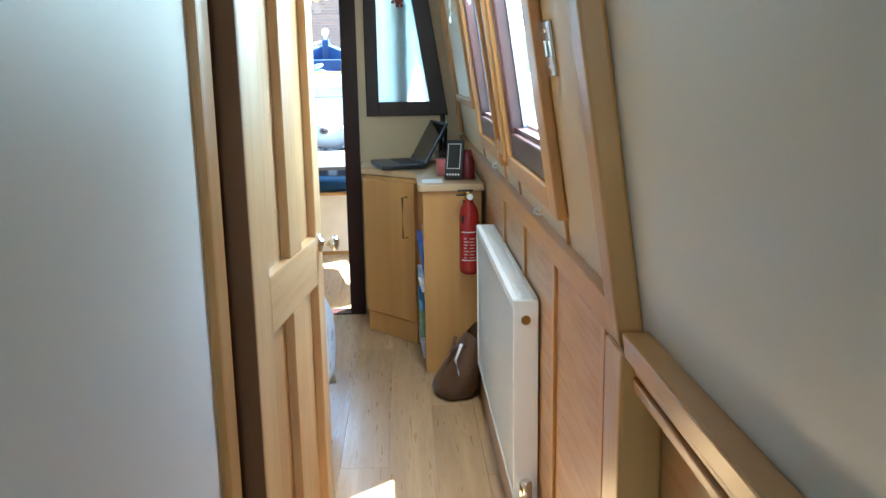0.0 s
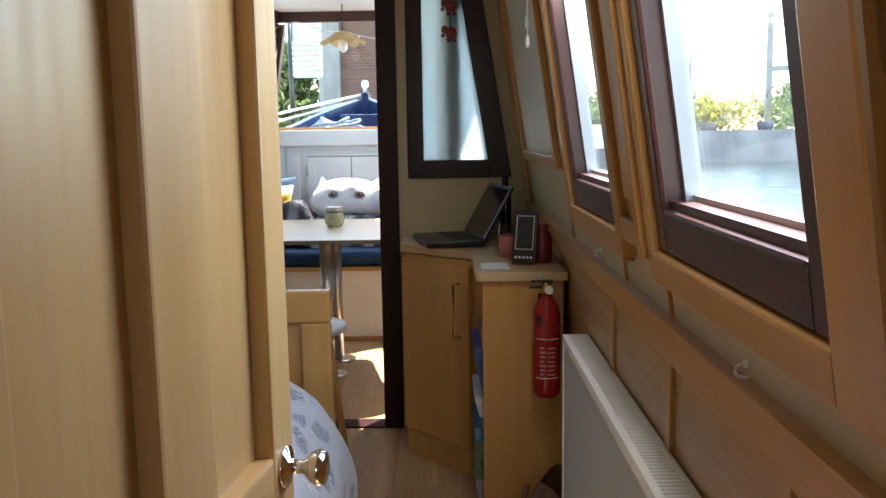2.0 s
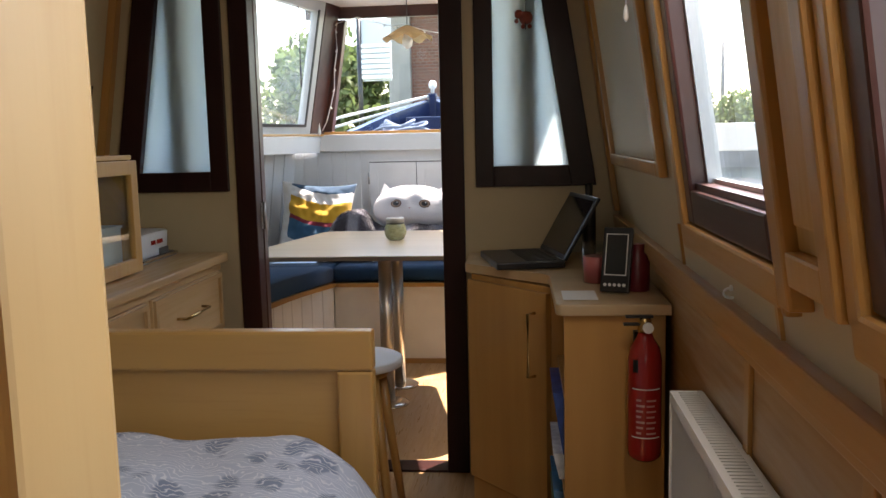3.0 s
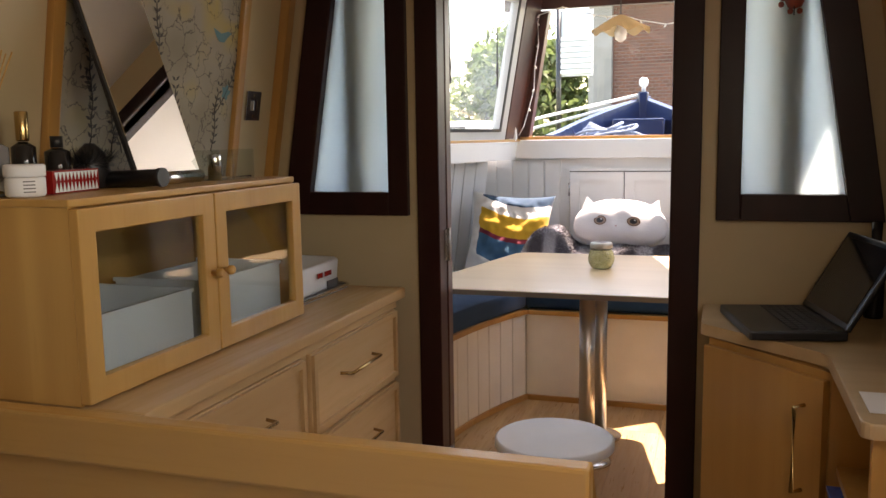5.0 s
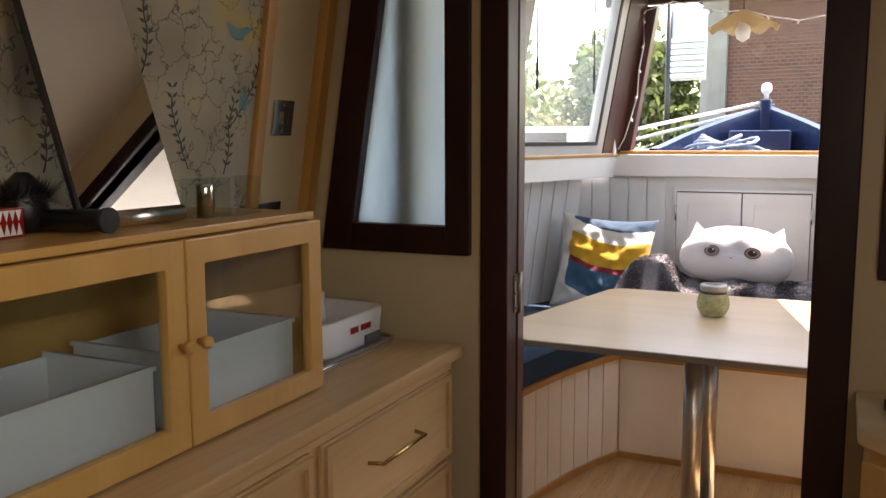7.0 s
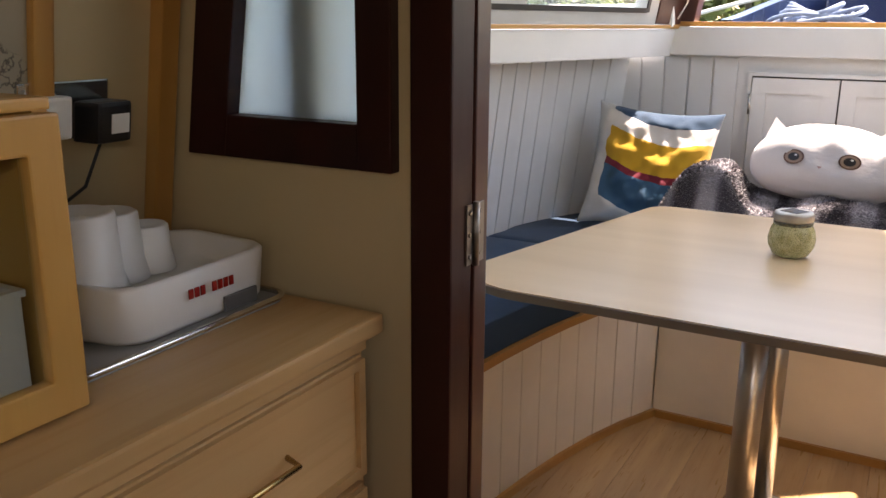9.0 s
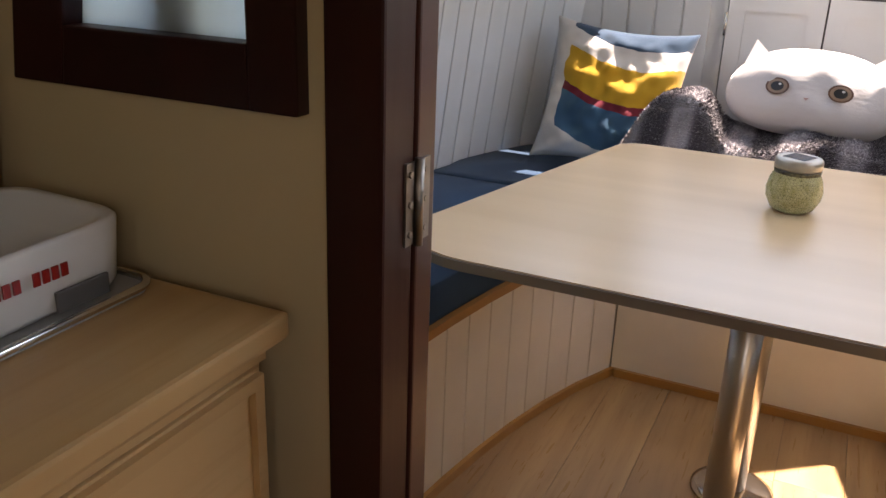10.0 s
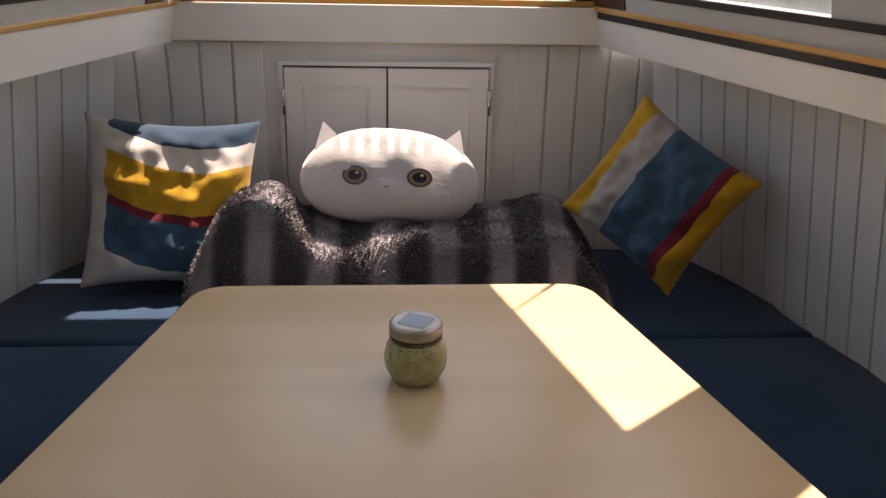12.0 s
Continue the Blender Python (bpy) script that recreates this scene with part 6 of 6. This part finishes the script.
lampshade()
for y, F in ((6.22, DL), (6.65, DL), (6.65, DR)):
    c = thing("blind_pull", "black pull cord with a small toggle", "cord", "pull cords")
    x = F(y, 1.7, 0.03)[0]
    bm = bmesh.new()
    tube(bm, [(x, y, 1.97), (x, y, 1.62)], 0.003, 6)
    part("cord", bm, BLACK, c)
    bm = bmesh.new()
    lathe(bm, [(0.003, 1.50), (0.007, 1.52), (0.004, 1.545), (0.007, 1.57), (0.004, 1.62)], 10, (x, y, 0))
    part("toggle", bm, BLACK, c)

for y in (2.93, 3.78):
    c = thing("blind_pull", "white pull cord with a pale toggle beside the window", "cord", "pull cords")
    x = RW(y, 1.5, 0.045)[0]
    for k, (dy, low) in enumerate(((-0.012, 1.42), (0.012, 1.47))):
        bm = bmesh.new()
        tube(bm, [(x, y + dy * 0.3, 1.80), (x, y + dy, low + 0.03)], 0.0018, 6)
        part("cord", bm, PAPER, c)
        bm = bmesh.new()
        lathe(bm, [(0.002, low), (0.006, low + 0.008), (0.005, low + 0.022), (0.002, low + 0.032)], 10, (x, y + dy, 0))
        part("toggle", bm, PAPER, c)

# string of small red carved figures and a post seen behind the frosted pane
og = thing("hanging_ornament", "string of small red carved elephants", "ornament")
TERRA = paint("terracotta", (0.30, 0.06, 0.035), 0.5)
for k, z in enumerate((1.70, 1.60)):
    bm = bmesh.new()
    lathe(bm, [(0.006, 0.235), (0.020, 0.243), (0.023, 0.258), (0.018, 0.274), (0.006, 0.28)], 12, (0, 4.985, z), "x")
    for dx, dz, r in ((0.234, 0.012, 0.014), (0.226, -0.010, 0.007), (0.248, -0.028, 0.007), (0.270, -0.028, 0.007)):
        lathe(bm, [(r * 0.5, -r), (r, -r * 0.5), (r, r * 0.5), (r * 0.5, r)], 10, (dx, 4.985, z + dz))
    part("figure", bm, TERRA, og)
bm = bmesh.new()
tube(bm, [(0.255, 4.972, 1.78), (0.256, 4.972, 1.56)], 0.0015, 5)
part("string", bm, BLACK, og)
og.location = (0.03, 0, 0)
for x in (0.296, -0.955):
    single("post_behind_pane", B((x - 0.036, x + 0.036, 5.030, 5.06, 0.45, 1.99)), MAHOG, "dark wooden post standing behind the frosted pane", "post", "structure")

# ---- outside ----
def water():
    m, nt, p = nodes_of("canal_water")
    p.inputs["Base Color"].default_value = (0.018, 0.028, 0.024, 1)
    p.inputs["Roughness"].default_value = 0.08
    mp = coords(nt, (1.0, 2.2, 1.0))
    a, b = noise_of(nt, mp, 0.9, 4.0), noise_of(nt, mp, 5.0, 3.0)
    bump(nt, p, mixed(nt, a.outputs[0], b.outputs[0], 0.35), 0.6, 0.12)
    return m


LAND = paint("bank_ground", (0.13, 0.14, 0.07), 0.9, 0.4, 0.6, 0.4)
QUAY = paint("quay_stone", (0.25, 0.24, 0.22), 0.85, 0.3, 1.5, 0.4)
wt = thing("water", "rippled canal water", "water", kind="structure")
WATER = water()
for b in ((-500, -1.62, -500, 500), (0.92, 500, -500, 500), (-1.62, 0.92, -500, -1.9), (-1.62, 0.92, 8.45, 500)):
    part("surface", B((*b, -1.0, 0.28)), WATER, wt)
hull = thing("hull", "dark blue steel hull sides of the boat", "hull", kind="structure")
HULL = paint("hull_steel", (0.015, 0.025, 0.06), 0.4, 0.2, 3.0)
part("hull_side", B((0.80, 0.88, -1.9, 6.4, -0.4, 0.86)), HULL, hull)
part("hull_side", B((-1.58, -1.50, -1.9, 6.4, -0.4, 0.86)), HULL, hull)
part("transom", B((-1.50, 0.80, -1.9, -1.82, -0.4, 0.86)), HULL, hull)
bank = thing("ground", "grassy banks with stone quay edges", "ground", kind="structure")
part("far_bank", B((0.8, 900, 27.0, 900, -0.9, 1.12)), LAND, bank)
part("quay_edge", B((0.8, 500, 26.4, 27.0, -0.9, 1.18)), QUAY, bank, "grey stone quay edge")
part("right_bank", B((60, 900, -500, 26.4, -0.9, 1.0)), LAND, bank)
part("bow_bank", B((-600, 0.8, 12.0, 900, -0.9, 0.80)), LAND, bank)
part("near_bank", B((-600, -6.0, -300, 12.0, -0.9, 0.80)), LAND, bank)


LEAF = []
for nm, c in (("leaf_green", (0.11, 0.15, 0.05)), ("leaf_light", (0.16, 0.21, 0.07)), ("leaf_yellow", (0.34, 0.31, 0.03))):
    m, nt, p = nodes_of(nm)
    g = nt.nodes.new("ShaderNodeNewGeometry")
    r = ramp(nt, g.outputs["Random Per Island"], [(0.0, tuple(v * 0.6 for v in c)), (1.0, tuple(v * 1.5 for v in c))])
    nt.links.new(r.outputs[0], p.inputs["Base Color"])
    p.inputs["Roughness"].default_value = 0.6
    tl = nt.nodes.new("ShaderNodeBsdfTranslucent")
    nt.links.new(r.outputs[0], tl.inputs[0])
    mx = nt.nodes.new("ShaderNodeMixShader")
    mx.inputs[0].default_value = 0.35
    nt.links.new(p.outputs[0], mx.inputs[1])
    nt.links.new(tl.outputs[0], mx.inputs[2])
    nt.links.new(mx.outputs[0], nt.nodes["Material Output"].inputs[0])
    LEAF.append(m)
BARK = paint("bark", (0.09, 0.065, 0.045), 0.9, 0.3, 8.0, 0.5)


def leaves(bm, rg, c, rad, count, size):
    for k in range(count):
        d = Vector((rg.gauss(0, 1), rg.gauss(0, 1), rg.gauss(0, 0.8)))
        d = d.normalized() * rad * rg.random() ** 0.4
        p = Vector(c) + d
        a, b = Vector((rg.uniform(-1, 1), rg.uniform(-1, 1), rg.uniform(-1, 1))).normalized(), None
        b = a.cross(Vector((rg.uniform(-1, 1), rg.uniform(-1, 1), rg.uniform(-1, 1)))).normalized()
        s = size * rg.uniform(0.6, 1.3)
        bm.faces.new([bm.verts.new(q) for q in (p - a * s, p + b * s * 0.5, p + a * s, p - b * s * 0.5)])


def tree(x, y, z, h, w, seed, mat=0, label="leafy green tree on the bank"):
    rg = random.Random(seed)
    t = thing("tree", label, "tree", "bank trees")
    bm = bmesh.new()
    tube(bm, [(x, y, z), (x + 0.1, y, z + h * 0.3), (x - 0.05, y + 0.1, z + h * 0.65)], 0.035 * h, 8, 0.4)
    crown = bmesh.new()
    for k in range(15):
        a, e = rg.uniform(0, 6.28), rg.uniform(0.25, 1.0)
        r = w * rg.uniform(0.25, 0.8) * (1.15 - e * 0.6)
        tip = (x + r * math.cos(a), y + r * math.sin(a), z + h * e * 0.92)
        tube(bm, [(x, y, z + h * (0.2 + 0.4 * e)), tip], 0.010 * h, 5, 0.3)
        leaves(crown, rg, tip, w * rg.uniform(0.28, 0.45), 260, 0.10 + 0.012 * h)
    part("trunk", bm, BARK, t)
    part("crown", crown, LEAF[mat], t)


for i, (x, y, h, w, m) in enumerate(((-7.5, 24, 5.0, 2.4, 1), (-5.4, 22, 4.2, 2.0, 0), (-9.8, 21, 4.4, 2.6, 1), (-13, 24, 5.2, 3.0, 0), (-17, 22, 5.0, 3.0, 1), (-21, 19, 4.6, 2.8, 0), (-25, 24, 5.5, 3.2, 1), (-4.2, 25, 4.4, 1.6, 1))):
    tree(x, y, 0.75, h * 0.62, w, 30 + i, m)

for i, (x, y, h, w, m) in enumerate(((9.6, 30, 5.2, 1.6, 0), (11.2, 31, 4.4, 1.9, 1), (13.4, 30, 4.8, 2.2, 0), (16.0, 32, 4.2, 2.4, 1))):
    tree(x, y, 1.05, h * 0.5, w * 0.8, 60 + i, m)

# far bank growth, tubs and sheds
rg = random.Random(77)
bm = bmesh.new()
for k in range(110):
    x = rg.uniform(1.0, 26)
    leaves(bm, rg, (x, 28.2 + rg.uniform(0, 3), 1.2 + rg.uniform(0.1, 0.9)), rg.uniform(0.35, 0.8), 110, 0.11)
single("bank_bushes", bm, LEAF[1], "mixed green growth along the far quay", "bushes", "stuff")
bm = bmesh.new()
for k in range(8):
    leaves(bm, rg, (6.5 + rg.uniform(-1.0, 1.0), 27.9 + rg.uniform(0, 0.6), 1.5 + rg.uniform(-0.2, 0.4)), 0.55, 160, 0.09)
single("yellow_shrub", bm, LEAF[2], "yellow flowering shrub on the far quay", "shrub")
for k in range(9):
    x = 1.6 + 1.9 * k + rg.uniform(-0.5, 0.5)
    col = rg.choice(((0.04, 0.05, 0.08), (0.03, 0.03, 0.035), (0.12, 0.10, 0.08)))
    bm = bmesh.new()
    lathe(bm, [(0.20, 1.12), (0.27, 1.42), (0.25, 1.42), (0.23, 1.36)], 14, (x, 27.6, 0))
    single("planter_tub", bm, paint("tub_plastic", col, 0.5), "round plastic planter tub on the quay", "planter", group="quay planters")
st = thing("lock_frame", "grey steel gantry standing on the far bank", "gantry")
for x in (7.5, 8.6):
    part("post", B((x, x + 0.16, 28.3, 28.46, 1.1, 4.6)), QUAY, st)
part("beam", B((7.66, 8.6, 28.3, 28.46, 2.9, 3.05)), QUAY, st)
part("board", B((7.75, 8.5, 28.28, 28.3, 3.05, 3.5)), PAPER, st, "pale sign board")
for x in (3.9, 5.4, 12.0):
    bm = bmesh.new()
    tube(bm, [(x, 29, 1.0), (x, 29, 3.9)], 0.06, 8)
    single("pole", bm, QUAY, "thin grey pole on the far bank", "pole", group="bank poles")

# brick building, road sign
bb = thing("brick_building", "red-brown brick building with pale corner column", "building")
m, nt, p = nodes_of("brickwork")
tc = nt.nodes.new("ShaderNodeTexCoord")
mp = nt.nodes.new("ShaderNodeMapping")
mp.inputs["Rotation"].default_value = (radians(90), 0, 0)
nt.links.new(tc.outputs["Object"], mp.inputs["Vector"])
bk = nt.nodes.new("ShaderNodeTexBrick")
bk.inputs["Scale"].default_value = 4.4
bk.inputs["Color1"].default_value, bk.inputs["Color2"].default_value, bk.inputs["Mortar"].default_value = (0.17, 0.065, 0.04, 1), (0.11, 0.045, 0.03, 1), (0.16, 0.12, 0.10, 1)
bk.inputs["Mortar Size"].default_value = 0.03
nt.links.new(mp.outputs[0], bk.inputs["Vector"])
nt.links.new(bk.outputs["Color"], p.inputs["Base Color"])
p.inputs["Roughness"].default_value = 0.9
bump(nt, p, bk.outputs["Fac"], -0.5, 0.01)
part("wall", B((-2.95, 0.4, 17.5, 24.0, 0.7, 3.55)), m, bb)
part("column", B((-3.35, -2.95, 17.4, 17.9, 0.7, 3.6)), QUAY, bb, "pale concrete column")
part("roof", B((-3.6, 0.7, 17.1, 24.5, 3.6, 3.9)), paint("roof_grey", (0.16, 0.19, 0.21), 0.7), bb, "grey overhanging roof")
rs = thing("sign_frame", "slatted white notice board on a dark pole", "sign")
bm = bmesh.new()
tube(bm, [(-2.78, 13.6, 0.7), (-2.78, 13.6, 2.95)], 0.035, 8)
part("pole", bm, BLACK, rs)
for k in range(7):
    part("slat", B((-2.75, -2.33, 13.58, 13.60, 2.05 + 0.07 * k, 2.10 + 0.07 * k)), PAPER, rs)
part("panel", B((-2.75, -2.33, 13.61, 13.62, 2.02, 2.85)), paint("sign_panel", (0.55, 0.57, 0.58), 0.6), rs)

# own foredeck
fd = thing("foredeck", "navy painted foredeck narrowing to the stem", "boat deck", kind="structure")
BLUE = paint("navy_boat_paint", (0.010, 0.022, 0.065), 0.25, 0.15, 4.0)
bm = bmesh.new()
stem = Vector((-0.725, 8.32, 1.49))
for s, w0 in ((-1, -1.20), (1, -0.25)):
    a = Vector((w0, 7.45, 1.25))
    prevv = None
    for i in range(9):
        t = i / 8
        q = a.lerp(stem, t)
        q.x += s * 0.10 * math.sin(math.pi * t) * 0.9
        q.z = 1.25 + (1.49 - 1.25) * t ** 1.3
        cur = [bm.verts.new(q), bm.verts.new(q + Vector((-s * 0.045, 0, 0.0))), bm.verts.new(Vector((q.x - s * 0.06, q.y, 1.0))), bm.verts.new(Vector((q.x + s * 0.02, q.y, 0.2)))]
        if prevv:
            for k in range(4):
                bm.faces.new((prevv[k], cur[k], cur[(k + 1) % 4], prevv[(k + 1) % 4]))
        prevv = cur
part("bulwark", bm, BLUE, fd)
bm = bmesh.new()
prism(bm, [(-1.30, 7.32), (-0.15, 7.32), (-0.20, 7.45), (-0.70, 8.30), (-0.75, 8.30), (-1.25, 7.45)], 1.13, 1.17)
part("deck", bm, paint("deck_paint", (0.05, 0.055, 0.07), 0.6), fd, "grey deck")
part("locker", B((-0.88, -0.57, 7.92, 8.10, 1.17, 1.34), bev=0.01), BLUE, fd)
part("stem_post", B((-0.755, -0.695, 8.24, 8.33, 1.17, 1.515), bev=0.01), BLUE, fd)
bm = bmesh.new()
lathe(bm, [(0.012, 1.515), (0.014, 1.545), (0.026, 1.555), (0.030, 1.575), (0.024, 1.598), (0.008, 1.606)], 16, (-0.725, 8.28, 0))
part("finial", bm, PAPER, fd, "white ball finial")
fd.location = (0.36, -0.02, 0.02)
rp = thing("rope_coil", "coiled pale blue mooring rope on the foredeck", "rope", "mooring ropes")
ROPE = paint("blue_rope", (0.22, 0.27, 0.36), 0.8, 0.2, 60.0, 0.4)
bm = bmesh.new()
rg = random.Random(5)
for k in range(9):
    r, cx, cz = rg.uniform(0.07, 0.14), -0.86 + rg.uniform(-0.05, 0.05), 1.19 + 0.013 * k
    tube(bm, [(cx + 1.3 * r * math.cos(t), 7.70 + 0.7 * r * math.sin(t) + 0.03 * math.sin(3 * t + k), cz + 0.02 * math.sin(2 * t + k)) for t in [i * 2 * math.pi / 18 for i in range(19)]], 0.009, 6)
part("coils", bm, ROPE, rp)
rp.location = (0.36, -0.02, 0.02)
for dz in (0.0, -0.03):
    bm = bmesh.new()
    tube(bm, [(-0.73, 8.27, 1.50 + dz), (-1.4, 8.5, 1.38 + dz * 2), (-2.6, 9.2, 1.15 + dz * 3), (-4.6, 12.0, 0.82)], 0.011, 6)
    single("mooring_rope", bm, PAPER, "taut white mooring rope to the bank", "rope", group="mooring ropes").location = (0.36, -0.02, 0.02)
# moored boats on the left bank
for x, y, c in ((-6.5, 17.0, (0.55, 0.56, 0.58)), (-9.5, 13.5, (0.30, 0.05, 0.05))):
    b = thing("moored_boat", "low cruiser moored at the bank", "boat", "moored boats")
    bm = bmesh.new()
    prism(bm, arc_rect([(x - 2.6, y), (x + 2.6, y), (x + 2.6, y + 1.6), (x - 2.6, y + 1.6)], [0.5] * 4, 4), 0.75, 1.15, 0.05)
    part("hull", bm, paint("hull_paint", c, 0.3), b)
    part("cabin", B((x - 1.6, x + 1.2, y + 0.25, y + 1.35, 1.15, 1.55), bev=0.08), PAPER, b)
    part("window", B((x - 1.3, x + 0.9, y + 0.235, y + 0.249, 1.25, 1.45)), DARKGLASS, b)

# things ashore are swung and shifted to line up with the camera's views
SHORE_SWING = pose(0.054, 2.832, 0, 0, 0, -5.8) @ pose(-0.293, -2.912, 0)
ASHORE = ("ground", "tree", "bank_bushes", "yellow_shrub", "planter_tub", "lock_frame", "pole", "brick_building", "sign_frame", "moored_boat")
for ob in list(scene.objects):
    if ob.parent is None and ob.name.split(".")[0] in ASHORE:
        ob.matrix_world = SHORE_SWING @ ob.matrix_world

# ---- floor boards last ----
rg = random.Random(21)
plank_meshes = {}
w, ln = 0.158, 1.20
cols = int(2.3 / w) + 1
for i in range(cols):
    x0 = -1.52 + i * w
    y = -1.6 - rg.uniform(0, ln)
    while y < 7.0:
        a, b = max(y, -1.6), min(y + ln, 7.12)
        if b - a > 0.08:
            key = round(b - a, 2)
            if key not in plank_meshes:
                plank_meshes[key] = mesh_of("plank", B((0, w - 0.0008, 0, key - 0.0008, -0.012, 0.0), bev=0.0008), PLANK)
            ob = new("plank", plank_meshes[key])
            ob.location = (x0, a, 0.0)
            ob.parent = FLOOR
        y += ln
